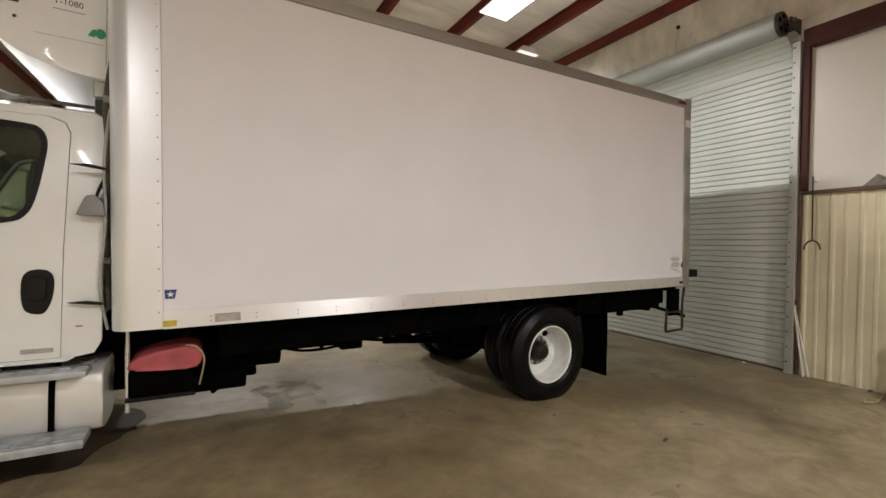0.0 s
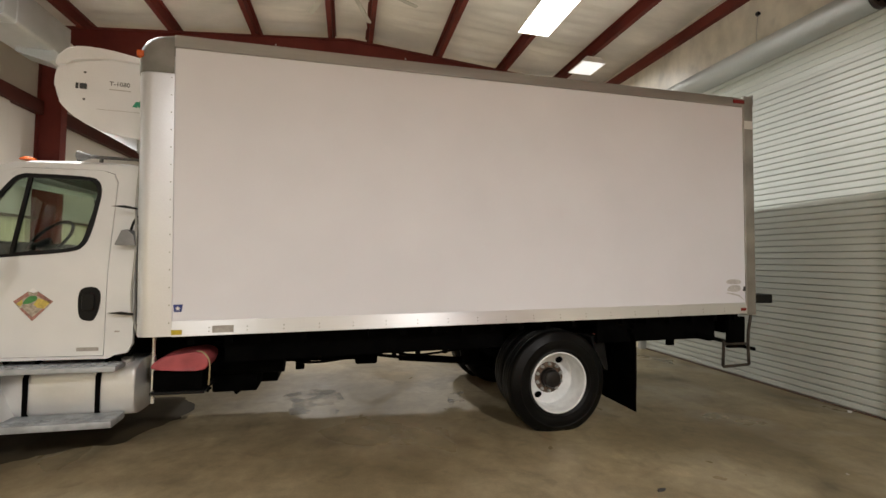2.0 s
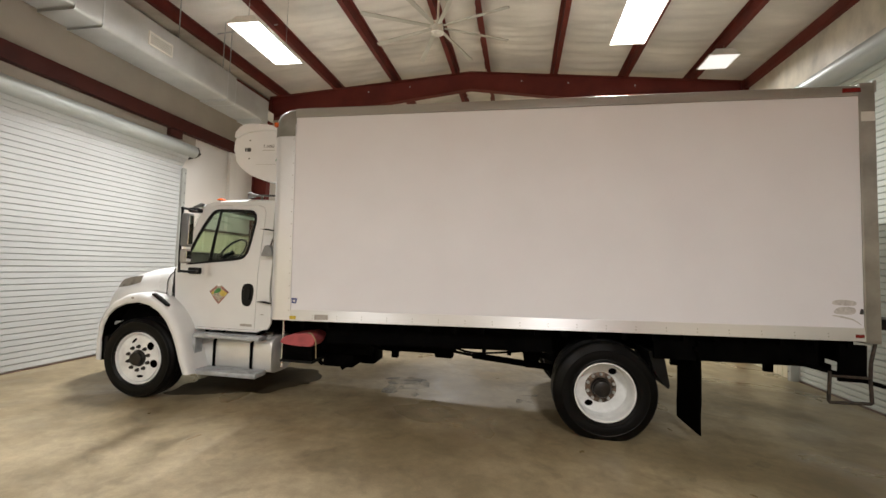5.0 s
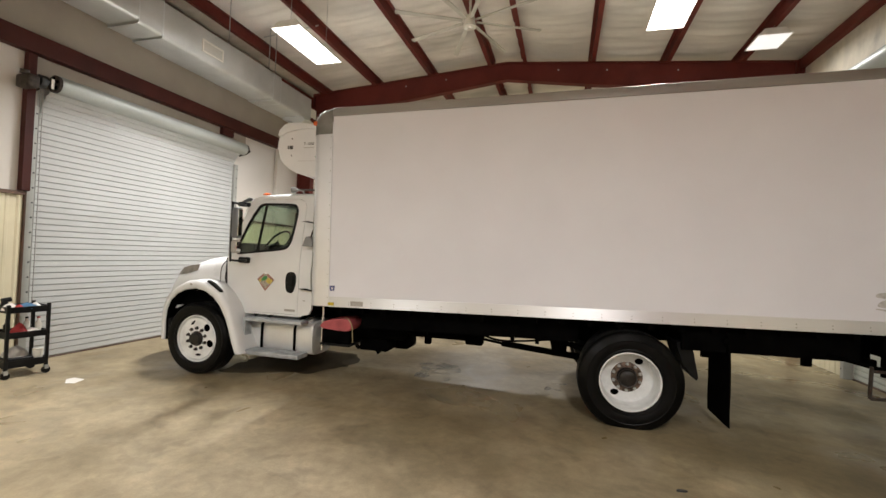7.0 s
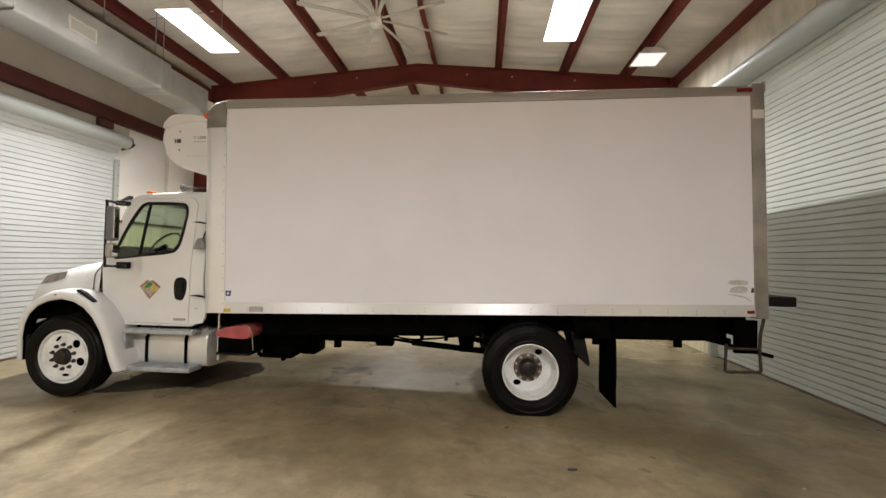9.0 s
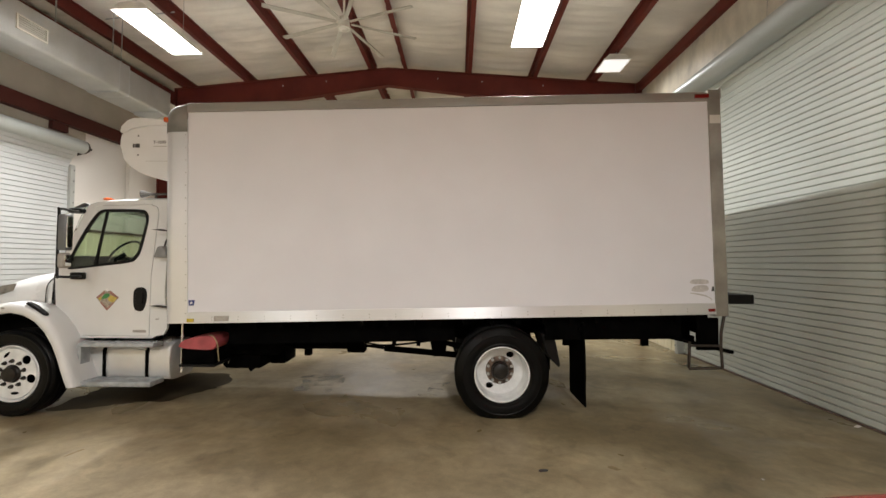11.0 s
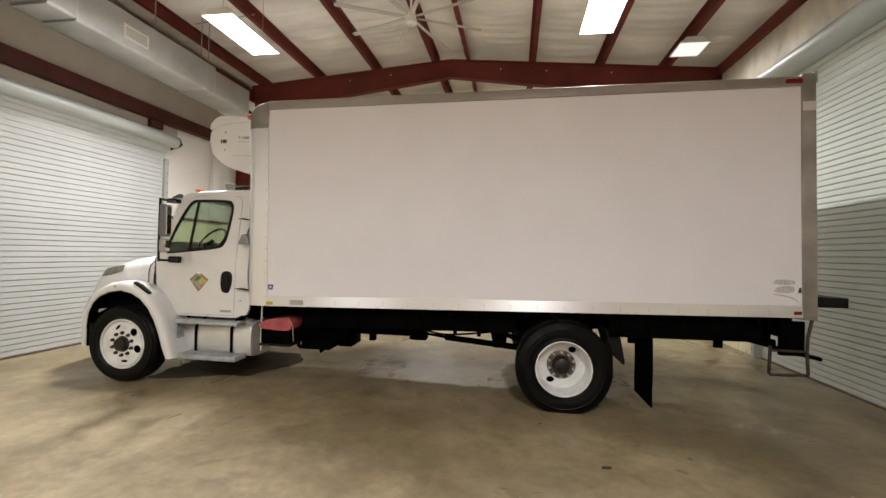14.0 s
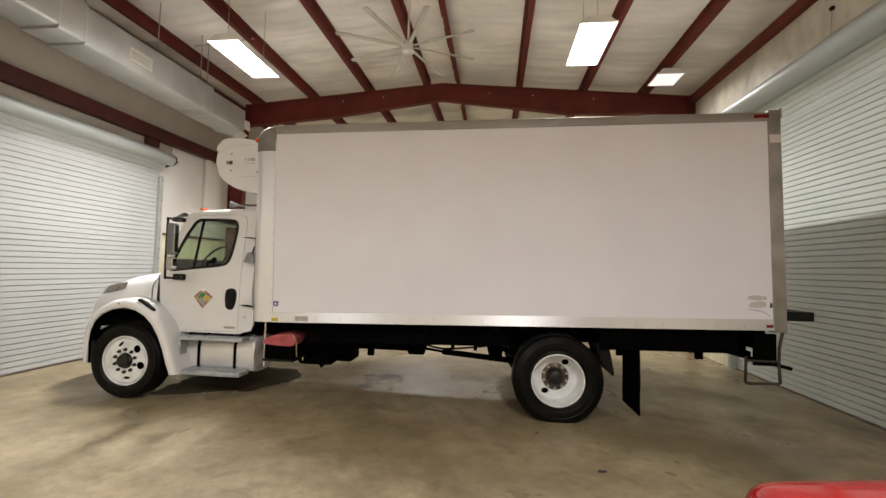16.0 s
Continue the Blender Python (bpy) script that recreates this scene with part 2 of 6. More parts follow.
LABELGREY = mat("grey_label", (0.40, 0.38, 0.35), 0.5, var=0.1, scale=25)
BLUE = mat("navy_decal", (0.03, 0.05, 0.22), 0.4, var=0.05)
WHITEINK = mat("white_ink", (0.8, 0.8, 0.8), 0.5, var=0.03)
INK = mat("dark_ink", (0.05, 0.05, 0.05), 0.5, var=0.05)
GREENINK = mat("green_ink", (0.06, 0.25, 0.07), 0.5, var=0.1, scale=30)
GREENTEAL = mat("teal_green_ink", (0.02, 0.30, 0.17), 0.5, var=0.05)
REDINK = mat("brick_red_ink", (0.36, 0.18, 0.15), 0.5, var=0.2, scale=40)
TANINK = mat("tan_ink", (0.42, 0.37, 0.30), 0.5, var=0.2, scale=40)
YELLOWINK = mat("golden_ink", (0.60, 0.47, 0.10), 0.5, var=0.15, scale=30)
INTERIOR = mat("dark_cab_interior", (0.05, 0.052, 0.055), 0.7, var=0.15, scale=6)
REDPAINT = mat("red_car_paint", (0.36, 0.004, 0.005), 0.14, var=0.04, scale=2, fine=0.01, coat=0.1, rvar=0.03, spec=0.32)
MIRROR = mat("mirror_glass", (0.8, 0.82, 0.82), 0.03, 1.0, var=0.01, rvar=0.0)
CHROME = mat("chrome", (0.7, 0.7, 0.7), 0.12, 1.0, var=0.03, rvar=0.04)
GREYPLASTIC = mat("grey_moulded_plastic", (0.24, 0.245, 0.25), 0.5, var=0.1, scale=7, bump=0.1)
YELLOWHOSE = mat("yellow_hose_rubber", (0.55, 0.36, 0.06), 0.5, var=0.1, scale=14)
WOOD = mat("pale_wood_handle", (0.42, 0.29, 0.15), 0.55, var=0.2, scale=9, axis=(1, 1, 0.1))
PVC = mat("white_plastic_pipe", (0.7, 0.68, 0.6), 0.4, var=0.06)
PAPER = mat("white_paper", (0.8, 0.78, 0.74), 0.7, var=0.03)
CLOTHBLUE = mat("blue_cloth", (0.06, 0.16, 0.28), 0.8, var=0.15, scale=20)
CLOTHRED = mat("red_rag", (0.35, 0.03, 0.03), 0.8, var=0.15, scale=20)
# beige dimmed so the still blades look as faint as spinning ones
FANBLADE = mat("dim_fan_blade", (0.50, 0.48, 0.41), 0.5, var=0.08)
WET = sheen_film_mat()
TANCORD = mat("tan_cord", (0.42, 0.34, 0.2), 0.6)
MIRRORGREY = mat("grey_mirror_housing", (0.16, 0.17, 0.18), 0.35, 0.3)
FANWHITE = mat("white_fan_enamel", (0.72, 0.70, 0.62), 0.4, var=0.05)
SHADEGLASS = glass_mat("green_tinted_glass", (0.74, 0.81, 0.74))
DIFFUSER = glow_mat("lamp_diffuser", LAMP, 9.0)
DIFFUSER_DIM = glow_mat("weak_lamp_diffuser", LAMP, 0.8)
REFLECTOR = mat("white_lamp_tray", (0.8, 0.78, 0.72), 0.4, var=0.03)


# ---- building helpers ----
def obj_from(name, bm, material, smooth=30):
    me = bpy.data.meshes.new(name)
    bmesh.ops.recalc_face_normals(bm, faces=bm.faces)
    bm.to_mesh(me)
    bm.free()
    me.materials.append(material)
    me.polygons.foreach_set("use_smooth", [True] * len(me.polygons))
    me.set_sharp_from_angle(angle=radians(smooth))
    return new(name, me)


def part(name, bm, material, parent, label="", smooth=30):
    o = obj_from(name, bm, material, smooth)
    o.parent = parent
    if label:
        o["label"] = label
    return o


def single(name, bm, material, label, category, group="", smooth=30, kind=""):
    return tagged(obj_from(name, bm, material, smooth), label, category, group, kind)


def thing(name, label, category, group="", kind="", m=None):
    o = tagged(new(name), label, category, group, kind)
    if m is not None:
        o.matrix_basis = m
    return o


def B():
    return bmesh.new()


def add_box(bm, x0, x1, y0, y1, z0, z1, bevel=0.0, seg=2):
    vs = [bm.verts.new((x, y, z)) for x in (x0, x1) for y in (y0, y1) for z in (z0, z1)]
    fs = [bm.faces.new([vs[i] for i in q]) for q in ((0, 1, 3, 2), (4, 6, 7, 5), (0, 4, 5, 1), (2, 3, 7, 6), (0, 2, 6, 4), (1, 5, 7, 3))]
    if bevel:
        bmesh.ops.bevel(bm, geom=list({e for f in fs for e in f.edges}), offset=bevel, segments=seg, affect="EDGES", profile=0.5)
    return bm


def box(x0, x1, y0, y1, z0, z1, bevel=0.004, seg=1):
    return add_box(B(), x0, x1, y0, y1, z0, z1, bevel, seg)


def prism(pts, axis, a0, a1, bevel=0.0, seg=2, caps_only=False):
    """A closed outline swept along an axis: pts are the two other coordinates, in xyz order."""
    bm = B()

    def v(p, q):
        return bm.verts.new({"x": (q, *p), "y": (p[0], q, p[1]), "z": (*p, q)}[axis])

    lo, hi = [v(p, a0) for p in pts], [v(p, a1) for p in pts]
    f0, f1 = bm.faces.new(lo), bm.faces.new(hi[::-1])
    for i in range(len(pts)):
        j = (i + 1) % len(pts)
        bm.faces.new((lo[i], hi[i], hi[j], lo[j]))
    if bevel:
        es = list({e for f in (f0, f1) for e in f.edges}) if caps_only else list(bm.edges)
        bmesh.ops.bevel(bm, geom=es, offset=bevel, segments=seg, affect="EDGES", profile=0.5, clamp_overlap=True)
    return bm


def inside(p, loop):
    hit = False
    for (x0, z0), (x1, z1) in zip(loop, loop[1:] + loop[:1]):
        if (z0 > p[1]) != (z1 > p[1]) and p[0] < x0 + (p[1] - z0) / (z1 - z0) * (x1 - x0):
            hit = not hit
    return hit


def plate(outer, holes, y0, thick):
    """A sheet in the x-z plane from y0 to y0 + thick, with real openings."""
    loops = [list(outer), *[list(h) for h in holes]]
    pts, edges = [], []
    for loop in loops:
        k = len(pts)
        pts += [Vector(p) for p in loop]
        edges += [(k + i, k + (i + 1) % len(loop)) for i in range(len(loop))]
    vs, _, tris, *_ = mathutils.geometry.delaunay_2d_cdt(pts, edges, [], 0, 1e-6)
    bm = B()
    bv = [bm.verts.new((v[0], y0, v[1])) for v in vs]
    for tri in tris:
        c = sum((Vector(vs[i]) for i in tri), Vector((0, 0))) / 3
        if inside(c, loops[0]) and not any(inside(c, h) for h in loops[1:]):
            bm.faces.new([bv[i] for i in tri])
    bmesh.ops.delete(bm, geom=[v for v in bm.verts if not v.link_faces], context="VERTS")
    ret = bmesh.ops.extrude_face_region(bm, geom=list(bm.faces))
    bmesh.ops.translate(bm, verts=[g for g in ret["geom"] if isinstance(g, bmesh.types.BMVert)], vec=(0, thick, 0))
    return bm


def ring(cx, cz, rx, rz, n=20, a0=0.0):
    return [(cx + rx * math.cos(a0 + 2 * math.pi * i / n), cz + rz * math.sin(a0 + 2 * math.pi * i / n)) for i in range(n)]


def turned_ring(cx, cz, along, across, deg, n=14):
    """An ellipse whose first half-axis points at an angle of deg."""
    ca, sa = math.cos(radians(deg)), math.sin(radians(deg))
    return [(cx + ca * u - sa * v, cz + sa * u + ca * v) for u, v in ring(0, 0, along, across, n)]


def rounded(x0, x1, z0, z1, r, n=4):
    out = []
    for cx, cz, a in ((x1 - r, z1 - r, 0), (x0 + r, z1 - r, 90), (x0 + r, z0 + r, 180), (x1 - r, z0 + r, 270)):
        out += [(cx + r * math.cos(radians(a + 90 * k / n)), cz + r * math.sin(radians(a + 90 * k / n))) for k in range(n + 1)]
    return out


def smooth_loop(pts, per=4):
    """Catmull-Rom through a closed outline."""
    out, n = [], len(pts)
    for i in range(n):
        p0, p1, p2, p3 = (Vector(pts[(i + k) % n]) for k in (-1, 0, 1, 2))
        for k in range(per):
            t = k / per
            q = 0.5 * ((2 * p1) + (p2 - p0) * t + (2 * p0 - 5 * p1 + 4 * p2 - p3) * t * t + (3 * p1 - p0 - 3 * p2 + p3) * t**3)
            out.append((q[0], q[1]))
    return out


def add_rod(bm, p0, p1, r, n=10, r1=None):
    p0, p1 = Vector(p0), Vector(p1)
    q = (p1 - p0).to_track_quat("Z", "Y").to_matrix()
    rows = []
    for p, rr in ((p0, r), (p1, r if r1 is None else r1)):
        rows.append([bm.verts.new(p + q @ Vector((rr * math.cos(2 * math.pi * i / n), rr * math.sin(2 * math.pi * i / n), 0))) for i in range(n)])
    for i in range(n):
        j = (i + 1) % n
        bm.faces.new((rows[0][i], rows[0][j], rows[1][j], rows[1][i]))
    bm.faces.new(rows[0][::-1])
    bm.faces.new(rows[1])
    return bm


def rod(p0, p1, r, n=10, r1=None):
    return add_rod(B(), p0, p1, r, n, r1)


def add_tube(bm, pts, r, n=8):
    """A bent tube through points, with mitred rings."""
    pts = [Vector(p) for p in pts]
    rows = []
    for i, p in enumerate(pts):
        d = (pts[min(i + 1, len(pts) - 1)] - pts[max(i - 1, 0)]).normalized()
        q = d.to_track_quat("Z", "Y").to_matrix()
        rows.append([bm.verts.new(p + q @ Vector((r * math.cos(2 * math.pi * k / n), r * math.sin(2 * math.pi * k / n), 0))) for k in range(n)])
    for a, b in zip(rows, rows[1:]):
        best = min(range(n), key=lambda s: sum((a[k].co - b[(k + s) % n].co).length for k in range(n)))
        for k in range(n):
            bm.faces.new((a[k], a[(k + 1) % n], b[(k + 1 + best) % n], b[(k + best) % n]))
    bm.faces.new(rows[0][::-1])
    bm.faces.new(rows[-1])
    return bm


def tube(pts, r, n=8):
    return add_tube(B(), pts, r, n)


def bend(pts, per=6):
    """An open smooth line through points."""
    out, n = [], len(pts)
    v = [Vector(p) for p in pts]
    for i in range(n - 1):
        p0, p1, p2, p3 = v[max(i - 1, 0)], v[i], v[i + 1], v[min(i + 2, n - 1)]
        for k in range(per):
            t = k / per
            out.append(0.5 * ((2 * p1) + (p2 - p0) * t + (2 * p0 - 5 * p1 + 4 * p2 - p3) * t * t + (3 * p1 - p0 - 3 * p2 + p3) * t**3))
    return out + [v[-1]]


def lathe(profile, cx, cy, cz, n=48, sign=1):
    """Turned about the y axis through (cx, cz): profile of (radius, offset along y)."""
    bm = B()
    rows = []
    for r, d in profile:
        if r < 1e-5:
            rows.append([bm.verts.new((cx, cy + sign * d, cz))])
        else:
            rows.append([bm.verts.new((cx + r * math.cos(2 * math.pi * i / n), cy + sign * d, cz + r * math.sin(2 * math.pi * i / n))) for i in range(n)])
    for a, b in zip(rows, rows[1:]):
        for i in range(n):
            j = (i + 1) % n
            if len(a) == 1 and len(b) == 1:
                continue
            if len(a) == 1:
                bm.faces.new((a[0], b[i], b[j]))
            elif len(b) == 1:
                bm.faces.new((a[i], a[j], b[0]))
            else:
                bm.faces.new((a[i], a[j], b[j], b[i]))
    return bm


def loft(rows, close=False):
    bm = B()
    vs = [[bm.verts.new(p) for p in row] for row in rows]
    for a, b in zip(vs, vs[1:]):
        n = len(a)
        for i in range(n if close else n - 1):
            j = (i + 1) % n
            bm.faces.new((a[i], a[j], b[j], b[i]))
    return bm


def text(name, body, size, material, parent, m, label=""):
    c = bpy.data.curves.new(name, "FONT")
    c.body, c.size, c.extrude, c.align_x, c.align_y = body, size, 0.001, "CENTER", "CENTER"
    tmp = new("text_source", c)
    dg = bpy.context.evaluated_depsgraph_get()
    me = bpy.data.meshes.new_from_object(tmp.evaluated_get(dg))
    bpy.data.objects.remove(tmp)
    me.name = name
    me.materials.clear()
    me.materials.append(material)
    o = new(name, me)
    o.parent, o.matrix_local = parent, m
    if label:
        o["label"] = label
    return o


# ---- the building ----
XL, XR, YF, YB, RIDGE_X = -4.45, 7.62, -7.0, 20.5, 1.364
RIDGE_Z = 6.622


def rafter_z(x):
    return RIDGE_Z - (0.076 if x > RIDGE_X else 0.088) * abs(x - RIDGE_X)


def roof_z(x):
    return rafter_z(x) + 0.21


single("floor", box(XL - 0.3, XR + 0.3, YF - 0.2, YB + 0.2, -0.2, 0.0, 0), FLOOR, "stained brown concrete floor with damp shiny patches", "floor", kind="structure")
single("floor_joint", prism([(7.568, 3.155), (7.128, 2.494), (6.654, 1.905), (5.75, 0.72), (5.757, 0.715), (6.661, 1.90), (7.135, 2.489), (7.575, 3.15)], "z", -0.01, 0.0015), LENSGREY, "dark saw-cut joint in the concrete floor", "joint", kind="structure")

DOOR_R = (3.07, 7.45, 5.0)
DOOR_L = (2.87, 6.69, 3.96)


def wall_with_door(name, x0, x1, door, label):
    y0, y1, top = door
    bm = B()
    zt = 6.6
    add_box(bm, x0, x1, YF, y0, 0, zt)
    add_box(bm, x0, x1, y1, YB, 0, zt)
    add_box(bm, x0, x1, y0, y1, top, zt)
    return single(name, bm, WALL, label, "wall", kind="structure")


wall_with_door("wall_east", XR, XR + 0.25, DOOR_R, "white-lined metal wall with a roller door opening")
wall_with_door("wall_west", XL - 0.25, XL, DOOR_L, "white-lined metal wall with a roller door opening")
single("wall_north", box(XL, XR, YB, YB + 0.2, 0, 7.0, 0), WALL, "white-lined metal end wall", "wall", kind="structure")
single("wall_south", box(XL, XR, YF - 0.2, YF, 0, 7.0, 0), WALL, "white-lined metal end wall", "wall", kind="structure")

# insulation above the right door, a softer cream blanket
single("insulation_blanket", box(XR - 0.02, XR - 0.002, YF, YB, 5.03, 6.5, 0), BLANKET, "cream vinyl-faced insulation above the roller door", "insulation", kind="structure")
single("insulation_blanket", box(XL + 0.002, XL + 0.02, YF, YB, 4.645, 6.5, 0), LINING_TAN, "tan insulation above the girt", "insulation", kind="structure")

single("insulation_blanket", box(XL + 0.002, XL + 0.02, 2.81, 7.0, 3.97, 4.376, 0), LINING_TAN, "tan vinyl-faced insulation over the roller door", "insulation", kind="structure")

single("insulation_blanket", box(XR - 0.02, XR - 0.002, YF, 2.88, 4.825, 5.028, 0), BLANKET, "cream vinyl-faced insulation above the girt", "insulation", kind="structure")

# ceiling: vinyl blanket sagging between the purlins
PURLINS = [-3.76, -2.17, -0.59, 0.97, 1.762, 3.353, 4.947, 6.408]


def ceiling():
    px = sorted([XL - 0.05, XR + 0.05, *PURLINS])
    xs = []
    for a, b in zip(px, px[1:]):
        xs += [a + (b - a) * k / 8 for k in range(8)]
    xs.append(px[-1])
    ys = np.concatenate([np.linspace(YF, 3.5, 20)[:-1], np.linspace(3.5, YB, 400)])
    rows = []
    for y in ys:
        row = []
        for x in xs:
            k = max(i for i in range(len(px)) if px[i] <= x + 1e-6)
            a, b = px[k], px[min(k + 1, len(px) - 1)]
            u = (x - a) / (b - a) if b > a else 0
            sag = 0.045 * math.sin(math.pi * u) * (1 + 0.5 * noise.noise((x * 0.3, y * 0.5, 0))) if 0 < u < 1 else 0
            wr = (0.04 * noise.noise((x * 0.6, y * 2.6, 3)) + 0.03 * noise.noise((x * 0.9, y * 6.0, 9)) + 0.010 * noise.noise((x * 0.7, y * 15.0, 5))) * math.sin(math.pi * u) ** 0.6 if 0 < u < 1 else 0
            row.append((x, y, roof_z(x) - sag + wr))
        rows.append(row)
    bm = loft(rows)
    ext = loft([[(x, y, roof_z(x) + 0.12) for x in (XL - 0.3, RIDGE_X, XR + 0.3)] for y in (YF - 0.2, YB + 0.2)])
    me = bpy.data.meshes.new("tmp")
    ext.to_mesh(me)
    ext.free()
    bm.from_mesh(me)
    bpy.data.meshes.remove(me)
    return single("ceiling", bm, LINING, "cream vinyl insulation blanket wrinkled and sagging between purlins", "ceiling", kind="structure", smooth=60)


ceiling()


def purlin(x):
    """Z-section steel purlin: web and two flanges with lips."""
    z0 = rafter_z(x) + 0.006
    s = -1 if x < RIDGE_X else 1
    bm = B()
    add_box(bm, x - 0.006, x + 0.006, YF, YB, z0, z0 + 0.2)
    add_box(bm, min(x, x + s * 0.088), max(x, x + s * 0.088), YF, YB, z0 - 0.002, z0 + 0.008)
    add_box(bm, min(x, x - s * 0.075), max(x, x - s * 0.075), YF, YB, z0 + 0.192, z0 + 0.2)
    single("purlin", bm, MAROON, "maroon primed steel roof purlin", "beam", "roof purlins", kind="structure")


for x in PURLINS:
    purlin(x)
# eave struts along the tops of the side walls
for x, s in ((XL, 1), (XR, -1)):
    single("eave_strut", box(min(x, x + s * 0.13), max(x, x + s * 0.13), YF, YB, 6.03, 6.22, 0.006), MAROON, "maroon steel eave strut along the wall head", "beam", kind="structure")


def portal_frame(y):
    """Tapered I-section rafters with flanges and two tapered columns."""
    t = thing("steel_frame", "maroon tapered steel portal frame across the shed", "steel frame", kind="structure")
    for s in (-1, 1):
        xe = 7.43 if s > 0 else -4.03
        xk = 4.5 if s > 0 else -1.6
        top = [(RIDGE_X, RIDGE_Z), (xe, rafter_z(xe))]
        bot = [(xe, 5.715 if s > 0 else 5.585), (xk, 5.815 if s > 0 else 5.80), (RIDGE_X, 6.21)]
        part("rafter_web", prism(top + bot, "y", y - 0.006, y + 0.006), MAROON, t)
        bm = B()
        for (a, za), (b, zb) in ((top[0], top[1]), (bot[2], bot[1]), (bot[1], bot[0])):
            off = 0.004 if (a, za) == top[0] else -0.012
            vs = prism([(a, za + off - 0.006), (b, zb + off - 0.006), (b, zb + off + 0.006), (a, za + off + 0.006)], "y", y - 0.09, y + 0.09)
            me = bpy.data.meshes.new("tmp")
            vs.to_mesh(me)
            vs.free()
            bm.from_mesh(me)
            bpy.data.meshes.remove(me)
        part("rafter_flange", bm, MAROON, t)
        part("end_plate", box(xe - 0.012, xe + 0.012, y - 0.1, y + 0.1, bot[0][1] - 0.05, rafter_z(xe) + 0.01), MAROON, t)
        bm = B()
        if s > 0:
            add_box(bm, XR - 0.165, XR - 0.155, y - 0.09, y + 0.09, 0, 6.2)
            add_box(bm, XR - 0.155, XR - 0.01, y - 0.006, y + 0.006, 0, 6.2)
        else:
            add_box(bm, -4.445, -4.425, y - 0.09, y + 0.09, 0, 6.1)
            add_box(bm, -4.425, -4.045, y - 0.006, y + 0.006, 0, 6.1)
            add_box(bm, -4.045, -4.025, y - 0.09, y + 0.09, 0, 6.1)
        part("column", bm, MAROON, t)
    for x in (-1.3, -0.2, 2.6, 3.7, 5.2):
        part("bolt", rod((x, y - 0.02, rafter_z(x) - 0.16), (x, y - 0.006, rafter_z(x) - 0.16), 0.016, 6), GALV, t)
    return t


portal_frame(9.168)

# wall girts and door framing
single("wall_girt", box(XL + 0.003, XL + 0.15, YF, 9.07, 4.38, 4.64, 0.006), GIRT, "maroon steel girt along the white wall", "beam", kind="structure")
single("wall_girt", box(XL + 0.003, XL + 0.15, 9.27, YB, 4.38, 4.64, 0.006), GIRT, "maroon steel girt along the white wall", "beam", kind="structure")
single("wall_girt", box(XR - 0.15, XR - 0.003, YF, 2.87, 4.57, 4.82, 0.006), GIRT, "maroon steel girt along the white wall", "beam", kind="structure")
for y, w in ((2.69, 0.105), (6.21, 0.33)):
    single("door_post", box(XL + 0.003, XL + 0.10, y, y + w, 2.44 if y < 4 else 4.23, 4.376, 0.005), GIRT, "maroon steel post beside the roller door", "post", kind="structure")
single("door_post", box(XR - 0.07, XR - 0.003, 2.89, 2.972, 2.585, 4.85, 0.005), GIRT, "maroon steel post beside the roller door", "post", kind="structure")
single("door_post", box(XR - 0.12, XR - 0.003, 7.56, 7.70, 2.585, 4.85, 0.005), GIRT, "maroon steel post beside the roller door", "post", kind="structure")


single("door_jamb", box(XR - 0.065, XR - 0.003, 2.955, 2.974, 0, 2.58, 0.004), BROWN, "brown painted steel jamb beside the roller door", "trim", kind="structure")
single("door_jamb", box(XL + 0.003, XL + 0.055, 2.765, 2.782, 0, 2.43, 0.004), BROWN, "brown painted steel jamb beside the roller door", "trim", kind="structure")


def ribbed(x, y0, y1, s, top):
    """Beige ribbed sheet up to a brown cap trim at the height top, in 0.92 m panels."""
    t = thing("wainscot", "beige ribbed metal wainscot with a brown cap trim", "wall panel", kind="structure")
    n = max(1, round((y1 - y0) / 0.92))
    w = (y1 - y0) / n
    q = w / 3
    prof = []
    for k in range(3):
        a = q * k
        prof += [(a, 0.0), (a + 0.095, 0.0), (a + 0.105, 0.007), (a + 0.135, 0.007), (a + 0.145, 0.0), (a + q - 0.078, 0.0), (a + q - 0.056, 0.017), (a + q - 0.026, 0.017), (a + q - 0.004, 0.0)]
    prof.append((w, 0.0))
    rows = [[(s * (d + 0.012), a, z) for a, d in prof] for z in (0.0, top - 0.05)]
    bm = loft(rows)
    bm2 = loft([[(s * 0.004, a, z) for a in (0, w)] for z in (0.02, top - 0.05)])
    me2 = bpy.data.meshes.new("tmp")
    bm2.to_mesh(me2)
    bm2.free()
    bm.from_mesh(me2)
    bpy.data.meshes.remove(me2)
    base = part("panel", bm, BEIGE, t, smooth=15)
    base.location = (x, y0, 0)
    for k in range(1, n):
        o = new("panel", base.data)
        o.parent, o.location = t, (x, y0 + k * w, 0)
    part("cap_trim", box(min(x, x + s * 0.06), max(x, x + s * 0.06), y0, y1, top - 0.05, top, 0.004), BROWN, t, "brown folded metal trim")
    return t


single("wall_trim", box(XL + 0.003, XL + 0.09, 8.09, 8.32, 2.435, 4.376, 0.004), WALL, "white vertical trim on the wall", "trim", kind="structure")
ribbed(XR, YF, 2.953, -1, 2.58)
ribbed(XR, 7.62, YB, -1, 2.58)
ribbed(XL, YF, 2.762, 1, 2.43)
ribbed(XL, 6.86, YB, 1, 2.43)


